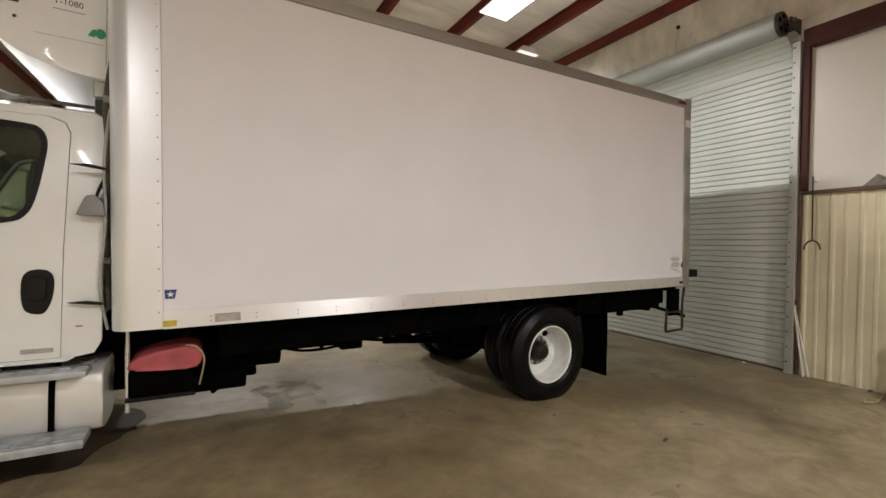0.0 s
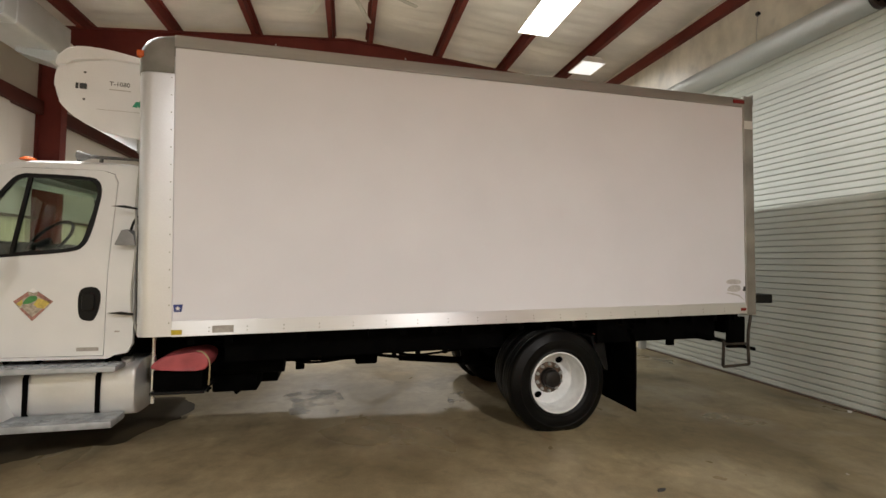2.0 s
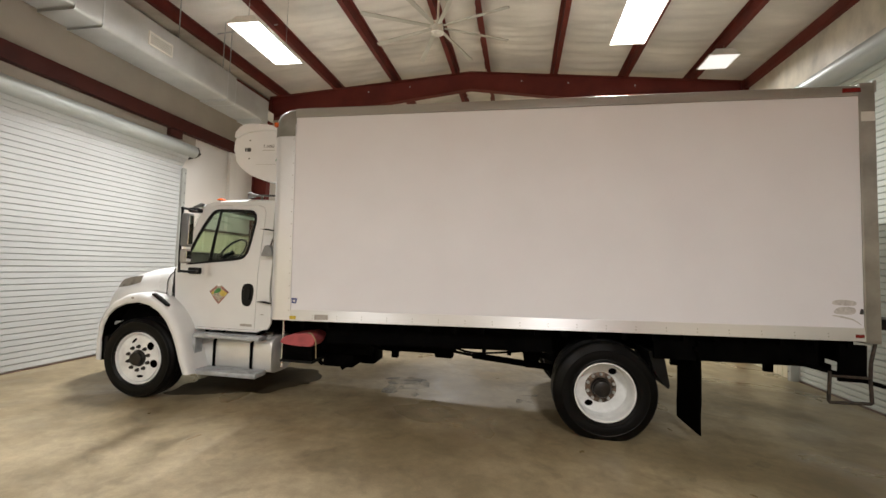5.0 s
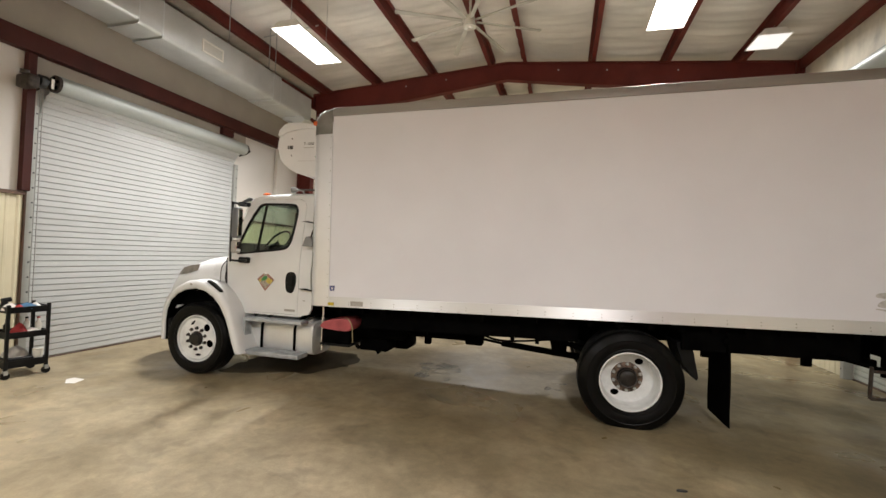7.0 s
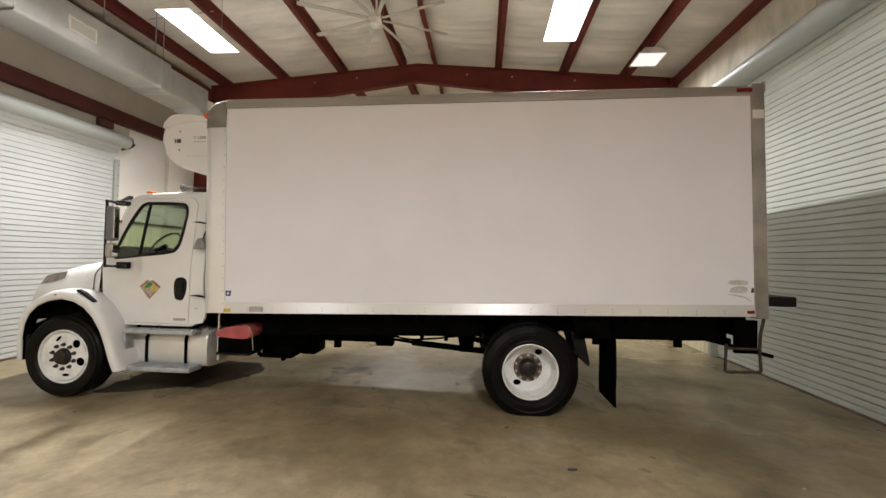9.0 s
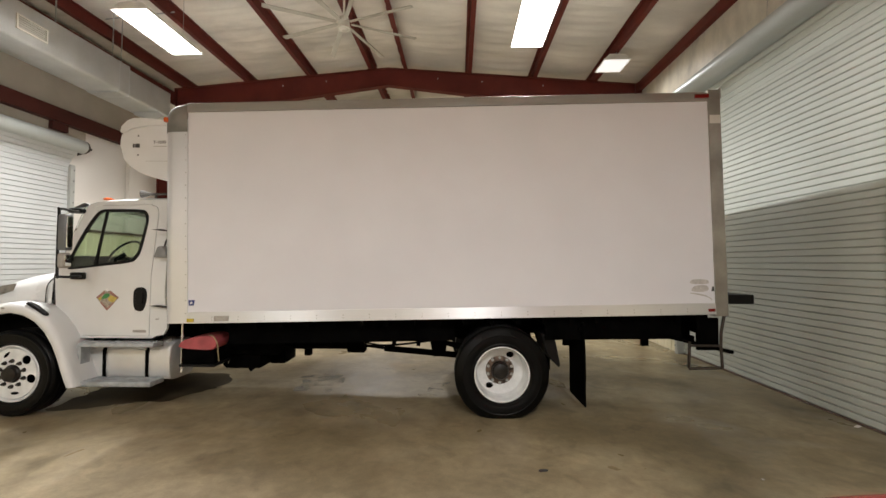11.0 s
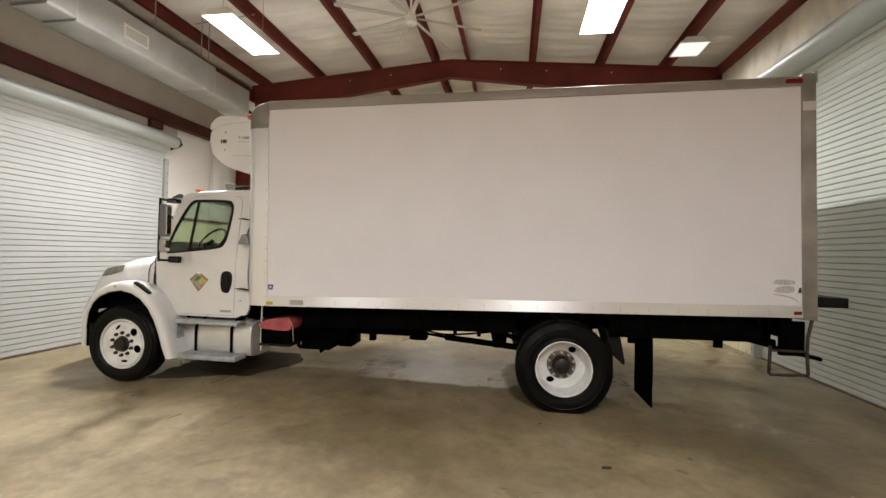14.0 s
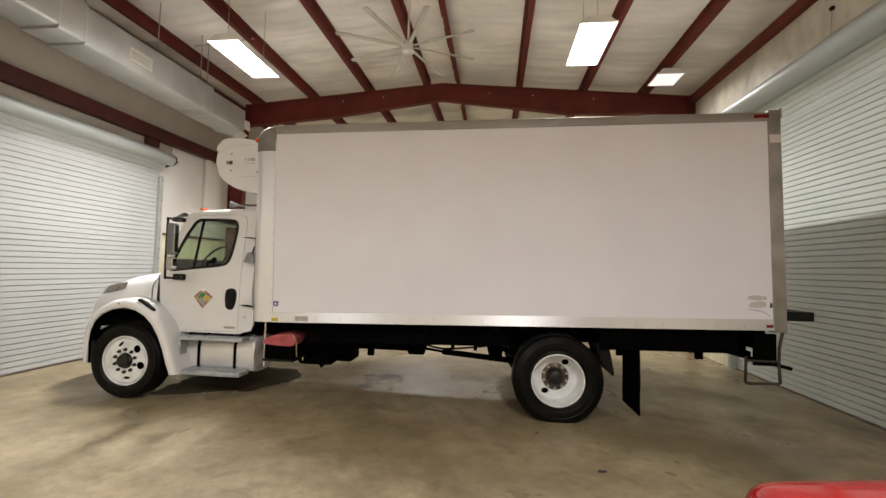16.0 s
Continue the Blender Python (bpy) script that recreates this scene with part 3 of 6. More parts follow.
def roller_door(name, x, s, door, material, roll_x, roll_z, roll_r, proud, label):
    """Roll-up curtain of pressed slats in side tracks, with the coil above. s: towards the room."""
    y0, y1, top = door
    t = thing(name, label, "door", kind="structure")
    pitch = 0.0895
    prof = [(-0.02, 0.0), (-0.02, 0.006), (-0.004, 0.014), (0.0, 0.022), (0.0, 0.06), (-0.001, pitch - 0.001), (-0.02, pitch)]
    bm = loft([[(x + s * (d - 0.03), y, z) for d, z in prof] for y in (y0, y1)])
    n = int(top / pitch)
    first = part("slat", bm, material, t, smooth=25)
    first.location = (0, 0, 0.012)
    for k in range(1, n):
        o = new("slat", first.data)
        o.parent, o.location = t, (0, 0, 0.012 + k * pitch)
    part("bottom_bar", box(min(x - s * 0.055, x - s * 0.01), max(x - s * 0.055, x - s * 0.01), y0, y1, 0.0, 0.014), BROWN, t, "brown rubber bottom seal")
    for ya, yb in ((y0 - 0.085, y0 + 0.012), (y1 - 0.012, y1 + 0.085)):
        tr = part("track", box(min(x - s * 0.02, x + s * proud), max(x - s * 0.02, x + s * proud), ya, yb, 0, top - 0.3, 0.004), TRACKMETAL, t, "galvanised guide track")
        for k in range(int((top - 0.3) / 0.212)):
            part("bolt", rod((x + s * (proud - 0.001), yb - 0.03, 0.165 + 0.212 * k), (x + s * (proud + 0.009), yb - 0.03, 0.165 + 0.212 * k), 0.012, 6), INK, tr)
    # coil with an overlapping wrap, end plates and shaft
    coil = []
    for k in range(41):
        a = 2 * math.pi * k / 40
        coil.append((roll_x + roll_r * math.cos(a), roll_z + roll_r * math.sin(a)))
    bm = B()
    rows = [[bm.verts.new((cx, y, cz)) for cx, cz in coil[:-1]] for y in (y0 + 0.1, y1 + 0.02)]
    for i in range(40):
        bm.faces.new((rows[0][i], rows[0][(i + 1) % 40], rows[1][(i + 1) % 40], rows[1][i]))
    part("coil", bm, COIL, t, "rolled-up door curtain")
    # the curtain leaves its tracks and curves onto the coil
    p0, p1, p2 = Vector((x + s * -0.026, roll_z - 0.5)), Vector((x + s * -0.02, roll_z - 0.24)), Vector((roll_x - s * roll_r * 0.5, roll_z - roll_r * 0.87))
    lead = [p0 * (1 - k / 60) ** 2 + p1 * (2 * k / 60 * (1 - k / 60)) + p2 * (k / 60) ** 2 for k in range(61)]
    run, curve = 0.0, []
    for a, b in zip(lead, lead[1:]):
        along = (b - a).normalized()
        groove = -0.014 if run % pitch < 0.013 else 0.0
        curve.append(a + Vector((along[1] * s, -along[0] * s)) * groove)
        run += (b - a).length
    part("curtain_lead", loft([[(q[0], y, q[1]) for q in curve] for y in (y0 + 0.06, y1)]), material, t, "curtain curving onto the coil", smooth=25)
    for y, e in ((y0 + 0.1, -1), (y1 + 0.02, 1)):
        br = part("bracket", prism([(x, roll_z - 0.13), (roll_x + s * 0.03, roll_z - 0.06), (roll_x + s * 0.03, roll_z + 0.05), (x, roll_z + 0.09)], "y", y + e * 0.125, y + e * 0.14), DRUMBROWN, t, "rusty steel end bracket")
        wh = part("drum", rod((roll_x, y + e * 0.002, roll_z), (roll_x, y + e * 0.045, roll_z), roll_r * 0.96, 28), DRUMBROWN, br, "rusty spoked end drum")
        # black discs on the face, coloured like the shade inside holes
        for k in range(5):
            a = radians(20 + 72 * k)
            cx, cz = roll_x + roll_r * 0.58 * math.cos(a), roll_z + roll_r * 0.58 * math.sin(a)
            part("drum_dark_disc", rod((cx, y + e * 0.04, cz), (cx, y + e * 0.048, cz), roll_r * 0.2, 12), BLACK, wh)
        part("shaft", rod((roll_x, y, roll_z), (roll_x, y + e * 0.19, roll_z), 0.028, 12), HUBBLACK, br)
    return t


roller_door("door_1", XR, -1, DOOR_R, CURTAIN_GREY, 7.33, 4.95, 0.175, 0.115, "closed pale grey corrugated roller door in galvanised tracks")
roller_door("door_2", XL, 1, DOOR_L, CURTAIN, -4.22, 4.005, 0.128, 0.04, "closed white corrugated roller door in galvanised tracks")
chain = thing("door_chain", "thin steel hand chain hanging beside the roller door", "chain")
part("loop", tube(bend([(-4.33, 2.83, 3.95), (-4.33, 2.835, 2.6), (-4.33, 2.835, 0.85), (-4.33, 2.855, 0.81), (-4.33, 2.875, 0.85), (-4.33, 2.875, 2.6), (-4.33, 2.865, 3.95)], 4), 0.006, 6), GALV_DULL, chain)
hoist = thing("door_hoist", "dark chain hoist box at the end of the door coil", "hoist")
part("gearbox", box(-4.40, -4.13, 2.57, 2.72, 3.84, 4.02, 0.035, 3), DRUMBROWN, hoist)
part("chain_guide", rod((-4.26, 2.60, 4.02), (-4.26, 2.60, 4.07), 0.05, 16), DRUMBROWN, hoist)
part("drum", rod((-4.2, 2.725, 3.97), (-4.2, 2.80, 3.97), 0.09, 24), HUBBLACK, hoist)
part("label", box(-4.115, -4.108, 2.83, 2.865, 3.89, 4.03, 0), PAPER, hoist, "plain white label")
for x0, x1, d in ((XR + 0.25, XR + 0.3, DOOR_R), (XL - 0.3, XL - 0.25, DOOR_L)):
    single("outer_wall", box(x0, x1, d[0] - 0.2, d[1] + 0.2, 0, d[2] + 0.4, 0), GALV_DULL, "dark outer side of the door opening", "wall", kind="structure")


# ---- ceiling lamps, fan, duct ----
def ceiling_lamp(x, y, z, sx, sy, label, glow=DIFFUSER):
    t = thing("ceiling_light", label, "lamp", "ceiling lights", m=pose(x, y, z))
    bm = B()
    a, b = sx / 2, sy / 2
    rim = [(-a, -b), (a, -b), (a, b), (-a, b)]
    top = [(-a * 0.6, -b * 0.94), (a * 0.6, -b * 0.94), (a * 0.6, b * 0.94), (-a * 0.6, b * 0.94)]
    lo = [bm.verts.new((*p, 0)) for p in rim]
    hi = [bm.verts.new((*p, 0.12)) for p in top]
    for i in range(4):
        bm.faces.new((lo[i], lo[(i + 1) % 4], hi[(i + 1) % 4], hi[i]))
    bm.faces.new(hi)
    part("housing", bm, REFLECTOR, t, "white enamel housing")
    bm = B()
    for x0, x1, y0, y1 in ((-a - 0.012, a + 0.012, -b - 0.012, -b), (-a - 0.012, a + 0.012, b, b + 0.012), (-a - 0.012, -a, -b, b), (a, a + 0.012, -b, b)):
        add_box(bm, x0, x1, y0, y1, -0.014, 0.012)
    part("frame", bm, REFLECTOR, t)
    part("diffuser", box(-a, a, -b, b, -0.004, 0.002, 0), glow, t, "glowing lamp diffuser")
    for q in (-0.8, 0.8):
        part("hanger", rod((0, b * q, 0.12), (0, b * q, roof_z(x) - 0.01 - z), 0.004, 6), GALV_DULL, t)
    return t


for x, y, z in HIGH_BAYS:
    ceiling_lamp(x, y, z, 0.52, 1.32, "lit white rectangular high-bay light hung from the roof")
for x, y, z in SMALL_BAYS:
    ceiling_lamp(x, y, z, 0.53, 0.60, "small lit square high-bay light hung from the roof", DIFFUSER_DIM if y < 9 else DIFFUSER)


def ceiling_fan(x, y, z):
    t = thing("ceiling_fan", "large pale ceiling fan with long narrow blades", "fan", m=pose(x, y, z))
    part("rod", rod((0, 0, 0.05), (0, 0, roof_z(x) - z - 0.02), 0.02, 10), FANWHITE, t)
    part("motor", rod((0, 0, -0.1), (0, 0, 0.08), 0.11, 20, 0.08), FANWHITE, t)
    part("cap", rod((0, 0, -0.13), (0, 0, -0.1), 0.04, 16, 0.08), FANWHITE, t)
    for k in range(8):
        a = radians(-20 + 45 * k)
        bm = prism([(0.12, -0.03), (1.22, -0.045), (1.24, -0.03), (1.24, 0.03), (1.22, 0.04), (0.12, 0.03)], "z", -0.006, 0.006)
        bmesh.ops.rotate(bm, verts=bm.verts, cent=(0, 0, 0), matrix=Matrix.Rotation(radians(9), 3, "X"))
        bmesh.ops.rotate(bm, verts=bm.verts, cent=(0, 0, 0), matrix=Matrix.Rotation(a, 3, "Z"))
        part("blade", bm, FANBLADE, t)
    return t


ceiling_fan(1.25, 5.46, 5.69)

duct = thing("air_duct", "galvanised sheet-metal air duct hung along the roof edge", "duct")
for y0, y1, z0, z1 in ((-4.0, 3.23, 4.97, 5.54), (3.23, 3.61, 4.93, 5.50), (3.61, 6.17, 4.90, 5.46), (6.17, 6.41, 4.88, 5.46), (6.41, 7.55, 4.88, 5.40)):
    x1 = -3.08
    prof = [(-3.68, z0), (-3.68, z1), (x1 - 0.015, z1), (x1, z1 - 0.015), (x1 + 0.003, z0 + 0.2), (x1, z0 + 0.05), (x1 - 0.008, z0 + 0.022), (x1 - 0.024, z0 + 0.006), (x1 - 0.045, z0)]
    seg = part("section", prism(prof, "y", y0, y1), DUCTMETAL, duct, smooth=40)
    for yy in (y0, y1 - 0.012):
        part("flange", prism([(px + (0.004 if px > -3.4 else -0.004), pz + (0.004 if pz > z0 + 0.3 else -0.004 if pz < z0 + 0.05 else 0)) for px, pz in prof], "y", yy, yy + 0.012), GALV, seg, smooth=40)
bm = B()
for y0, y1, z0, z1 in ((4.33, 4.79, 5.045, 5.07), (4.33, 4.79, 5.235, 5.26), (4.33, 4.355, 5.07, 5.235), (4.765, 4.79, 5.07, 5.235)):
    add_box(bm, -3.085, -3.06, y0, y1, z0, z1)
v = part("vent", bm, FANWHITE, duct, "cream air register frame")
for k in range(5):
    part("slat", box(-3.08, -3.07, 4.355, 4.765, 5.075 + 0.032 * k, 5.094 + 0.032 * k, 0.002), FANBLADE, v)
part("boot", prism([(-3.6, 4.95), (-3.15, 4.95), (-2.98, 4.80), (-3.15, 4.70), (-3.6, 4.82)], "y", 7.2, 7.55), GALV, duct)
part("register", box(-3.15, -3.13, 7.56, 7.86, 5.0, 5.22), FANWHITE, duct, "cream air register")
for y in (3.2, 3.6, 4.95, 6.05, 6.25):
    part("strap", box(-3.13, -3.125, y, y + 0.022, 5.3, roof_z(-3.13) - 0.05, 0), GALV_DULL, duct)

for (x0, y0), (x1, y1) in (((-1.9, 4.3), (-0.6, 4.55)), ((3.4, 4.1), (4.8, 4.1)), ((-3.4, 6.2), (-2.1, 6.2))):
    single("brace_rod", rod((x0, y0, rafter_z(x0) + 0.05), (x1, y1, rafter_z(x1) + 0.05), 0.012, 8), GALV_DULL, "thin steel sag rod between roof purlins", "rod", kind="structure")
hk = thing("hanging_cord", "thin cord with a small dark bulb hanging over the door", "cord")
part("cord", tube(bend([(7.56, 4.86, 5.15), (7.555, 4.87, 5.4), (7.56, 4.85, 5.69)]), 0.005, 6), LABELGREY, hk)
part("knob", lathe([(0, 0.035), (0.03, 0.02), (0.035, 0), (0.03, -0.02), (0, -0.035)], 7.56, 4.85, 5.71, 12), BLACKPLASTIC, hk)


# things along the right wall
wb = thing("wall_hook_bar", "dark steel bar with a forked end hanging on the wainscot", "tool")
part("shaft", rod((7.50, 2.79, 1.88), (7.50, 2.80, 2.76), 0.009, 10), HUBBLACK, wb)
part("fork", tube(bend([(7.50, 2.70, 1.76), (7.50, 2.72, 1.84), (7.50, 2.79, 1.885), (7.50, 2.86, 1.84), (7.50, 2.88, 1.76)]), 0.011), HUBBLACK, wb)
part("nail", rod((7.615, 2.80, 2.70), (7.48, 2.80, 2.70), 0.006, 6), GALV_DULL, wb)
for p0, p1, m_, l in (((7.55, 2.81, 0.0), (7.555, 3.0, 0.99), PVC, "white plastic pipe leaning on the wainscot"), ((7.50, 2.85, 0.0), (7.545, 2.995, 0.97), PVC, "pale batten leaning on the wainscot"), ((7.42, 1.90, 0.0), (7.565, 1.764, 1.275), WOOD, "wooden tool handle leaning on the wainscot"), ((7.44, 1.89, 0.0), (7.565, 1.865, 1.245), WOOD, "thin wooden rod leaning on the wainscot")):
    single("leaning_pole", rod(p0, p1, 0.013 if m_ is not WOOD else 0.012, 10), m_, l, "pole")
single("door_lock", box(7.545, 7.575, 2.955, 2.985, 0.98, 1.05, 0.006), LATCHRED, "small red latch on the door track", "latch")
saw = thing("metal_wedge", "grey sheet offcut standing on the wainscot cap", "offcut")
part("sheet", prism([(2.31, 2.581), (2.02, 2.581), (2.05, 2.64), (2.17, 2.72)], "x", 7.565, 7.612), LENSGREY, saw)


# turn the whole shed, with all that hangs in it
for o in list(scene.objects):
    if o.parent is None and o.type in ("MESH", "EMPTY"):
        o.matrix_basis = SHED @ o.matrix_basis


# ---- the truck ----
truck = thing("box_truck", "white refrigerated box truck parked on the concrete floor", "truck")
RAKE = 1.4
LEAN_M = Matrix.Translation((-0.25, 0, 1.068)) @ Matrix.Rotation(radians(-RAKE), 4, "Y") @ Matrix.Translation((0.25, 0, -1.09))
CY = 4.82
Y0, Y1 = 3.597, 6.043


def cargo_outline(r, x0, x1, y0, y1):
    """Plan of the box: square rear, rounded front corners."""
    pts = [(x1, y0), (x1, y1)]
    pts += [(x0 + r - r * math.sin(radians(a)), y1 - r + r * math.cos(radians(a))) for a in range(0, 91, 15)]
    pts += [(x0 + r - r * math.cos(radians(a)), y0 + r - r * math.sin(radians(a))) for a in range(0, 91, 15)]
    return pts


cargo = part("cargo_box", prism(cargo_outline(0.135, -0.445, 6.045, Y0 + 0.006, Y1 - 0.006), "z", 1.11, 3.49), BOXWHITE, truck, "smooth white insulated cargo box")
cargo.matrix_local = LEAN_M
part("side_panel", box(-0.155, 5.955, Y0, Y0 + 0.02, 1.21, 3.565, 0.002), BOXWHITE, cargo, "plain white side panel")
part("side_panel", box(-0.155, 5.955, Y1 - 0.02, Y1, 1.21, 3.565, 0.002), BOXWHITE, cargo, "plain white side panel")
# bottom rails with two rows of rivets
for y, s in ((Y0, -1), (Y1, 1)):
    prof = [(y + s * 0.020, 1.083), (y + s * 0.0215, 1.085), (y + s * 0.0065, 1.2105), (y + s * 0.005, 1.212), (y - s * 0.02, 1.214), (y - s * 0.04, 1.085)]
    rail = part("bottom_rail", prism(prof, "x", -0.155, 5.953), RAILALU, cargo, "riveted aluminium bottom rail")
    if s < 0:
        studs = lathe([(0.0, -0.003), (0.0045, -0.0025), (0.0065, 0.0)], 0, 0, 0, 8)
        me = bpy.data.meshes.new("rivet")
        studs.to_mesh(me)
        studs.free()
        me.materials.append(GALV_DULL)
        for k in range(20):
            for zz in (1.118, 1.150):
                o = new("rivet", me)
                o.parent = rail
                o.location = (0.135 + 0.305 * k, y - 0.0215 + 0.1195 * (zz - 1.085), zz)
    prof = [(y + s * 0.006, 3.565), (y + s * 0.014, 3.57), (y + s * 0.014, 3.662), (y + s * 0.010, 3.671), (y, 3.676), (y - s * 0.08, 3.677), (y - s * 0.08, 3.565)]
    part("top_rail", prism(prof, "x", -0.157, 5.95), TOPRAIL, cargo, "dull aluminium top rail")
    # curved front corner post with a grey cap
    arc = [(-0.455 + 0.13 - 0.13 * math.cos(radians(a)), y - s * 0.13 + s * 0.13 * math.sin(radians(a)) + s * 0.006) for a in range(0, 91, 10)]
    arc2 = [(-0.455 + 0.13 - 0.10 * math.cos(radians(a)), y - s * 0.13 + s * 0.10 * math.sin(radians(a))) for a in range(90, -1, -10)]
    arc += [(-0.157, y + s * 0.006), (-0.157, y - s * 0.02)]
    cpost = part("corner_post", prism(arc + arc2, "z", 1.085, 3.34), CORNERALU, cargo, "rounded glossy front corner post")
    if s < 0:
        for k in range(15):
            o = new("rivet", me)
            o.parent, o.location = cpost, (-0.178, y - 0.006, 1.2 + 0.15 * k)
    rows = []
    for z, inset in ((3.335, 0.0), (3.5, 0.0), (3.56, 0.015), (3.62, 0.05), (3.66, 0.11), (3.685, 0.2)):
        rows.append([(-0.46 + inset + 0.135 - 0.135 * math.cos(radians(a)), y - s * 0.135 + s * (0.135 - inset * 0.25) * math.sin(radians(a)) + s * 0.012, z) for a in range(0, 91, 10)] + [(-0.157, y + s * (0.012 - inset * 0.25), z)])
    part("corner_cap", loft(rows), CAPGREY, cargo, "grey cast corner cap")
    # rear frame post
    post = part("rear_post", box(5.955, 6.10, min(y + s * 0.014, y - s * 0.06), max(y + s * 0.014, y - s * 0.06), 1.085, 3.70, 0.008), ALU_DULL, cargo, "dull stainless rear frame post")
    part("corner_plate", box(5.965, 6.09, min(y + s * 0.016, y), max(y + s * 0.016, y), 3.30, 3.40, 0.002), ALU, post)
    part("hinge_knuckle", rod((6.10, y - s * 0.01, 3.6), (6.10, y - s * 0.01, 3.72), 0.022, 10), GALV_DULL, post)
    for zz in (1.35, 1.9, 2.6, 3.2):
        part("hinge", box(6.095, 6.12, min(y - s * 0.03, y - s * 0.1), max(y - s * 0.03, y - s * 0.1), zz, zz + 0.07), GALV_DULL, post)
    part("marker_lamp", box(5.80, 5.965, min(y + s * 0.012, y + s * 0.026), max(y + s * 0.012, y + s * 0.026), 3.60, 3.645, 0.004), REDLENS, cargo, "red marker lamp")
    part("marker_lamp", box(-0.452, -0.395, min(y - s * 0.055, y + s * 0.002), max(y - s * 0.055, y + s * 0.002), 3.465, 3.52, 0.012, 2), ORANGELENS, cargo, "red-orange marker lamp")
    part("marker_lamp", box(5.865, 5.945, min(y + s * 0.01, y + s * 0.02), max(y + s * 0.01, y + s * 0.02), 1.115, 1.15, 0.003), REDLENS, cargo, "red marker lamp")
part("roof_skin", prism([(-0.3, 3.48), (-0.22, 3.66), (-0.16, 3.672), (6.04, 3.672), (6.04, 3.48)], "y", Y0 + 0.06, Y1 - 0.06), CAPGREY, cargo)
part("rear_header", box(5.97, 6.10, Y0 + 0.06, Y1 - 0.06, 3.52, 3.70, 0.006), ALU_DULL, cargo)
for y in (Y0 + 0.075, CY + 0.005):
    part("rear_door", box(6.05, 6.09, y, y + 1.13, 1.14, 3.50, 0.004), BOXWHITE, cargo, "closed white rear door leaf")
part("rear_sill", box(5.95, 6.10, Y0 - 0.01, Y1 + 0.01, 1.06, 1.125, 0.006), ALU_DULL, cargo)
# decals and stickers on the near side
dec = part("star_decal", plate([(-0.142, 1.29), (-0.085, 1.29), (-0.074, 1.353), (-0.147, 1.353)], [], Y0 - 0.003, 0.003), BLUE, cargo, "small navy decal with a white star")
star = []
for k in range(10):
    a, r = radians(90 + 36 * k), 0.023 if k % 2 == 0 else 0.0095
    star.append((-0.112 + r * math.cos(a), 1.32 + r * math.sin(a)))
part("star", plate(star, [], Y0 - 0.006, 0.003), WHITEINK, dec)
part("label_sticker", box(-0.155, -0.075, Y0 - 0.026, Y0 - 0.016, 1.10, 1.14, 0.001), YELLOW, cargo, "small yellow label")
part("label_sticker", box(0.16, 0.33, Y0 - 0.022, Y0 - 0.012, 1.105, 1.165, 0.001), LABELGREY, cargo, "faded grey label")
part("scuff_patch", plate(smooth_loop([(5.69, 1.44), (5.87, 1.435), (5.88, 1.475), (5.79, 1.49), (5.69, 1.48)], 3), [], Y0 - 0.0015, 0.0015), SCUFF, cargo, "faint grey worn label")
part("scuff_patch", plate(smooth_loop([(5.68, 1.325), (5.85, 1.29), (5.92, 1.245), (5.92, 1.255), (5.85, 1.305), (5.70, 1.335)], 2), [], Y0 - 0.0015, 0.0015), SCUFF, cargo, "grey scrape")
part("scuff_patch", plate(smooth_loop([(5.70, 1.352), (5.84, 1.345), (5.885, 1.375), (5.86, 1.415), (5.76, 1.42), (5.70, 1.39)], 3), [], Y0 - 0.001, 0.001), SCUFF, cargo, "faint grey rubbed smear")
part("latch_stop", prism([(5.915, 1.35), (5.942, 1.35), (5.94, 1.40), (5.928, 1.405)], "y", Y0 - 0.015, Y0), INK, cargo, "small dark latch")
# underside: cross members below the box floor
for k in range(20):
    part("cross_member", box(-0.05 + 0.31 * k, 0.0 + 0.31 * k, Y0 + 0.05, Y1 - 0.05, 1.0, 1.105, 0), BLACK, cargo)

# refrigeration unit on the nose
sil = [(-0.47, 3.50)] + [(p[0], p[1]) for p in bend([(-0.50, 3.50), (-0.80, 3.545), (-1.02, 3.55), (-1.13, 3.515), (-1.215, 3.41), (-1.245, 3.26), (-1.225, 3.12), (-1.13, 2.99), (-0.95, 2.875), (-0.70, 2.81), (-0.50, 2.80)], 3)] + [(-0.47, 2.80)]
reefer = part("refrigeration_unit", prism(sil, "y", 3.90, 5.74, 0.05, 3, True), POSTWHITE, truck, "white moulded refrigeration unit on the box nose", smooth=40)
cap = [(p[0], p[1]) for p in bend([(-0.5, 3.505), (-0.80, 3.56), (-1.02, 3.57), (-1.15, 3.54), (-1.23, 3.42), (-1.20, 3.385), (-1.09, 3.44), (-0.8, 3.485), (-0.5, 3.465)], 3)]
part("top_cowl", prism(cap, "y", 3.86, 5.78, 0.02, 2, True), POSTWHITE, reefer, "white top cowl")
part("side_seam", box(-0.545, -0.54, 3.898, 3.902, 2.9, 3.44, 0), LABELGREY, reefer)
part("lower_seam", box(-0.92, -0.56, 3.898, 3.902, 3.035, 3.038, 0), LABELGREY, reefer)
part("side_vent", plate(rounded(-1.055, -1.0, 3.205, 3.255, 0.006), [], 3.895, 0.006), INK, reefer, "dark latch opening")
part("side_vent", plate(rounded(-1.085, -1.065, 3.205, 3.255, 0.006), [], 3.895, 0.006), INK, reefer, "dark latch opening")
for z in (3.355, 3.115):
    part("screw", lathe([(0, -0.004), (0.01, -0.002), (0.011, 0)], -1.02, 3.9, z, 8), INK, reefer)
text("model_lettering", "T-1080", 0.055, INK, reefer, pose(-0.75, 3.899, 3.275, 90, 0, 0), "dark model lettering")
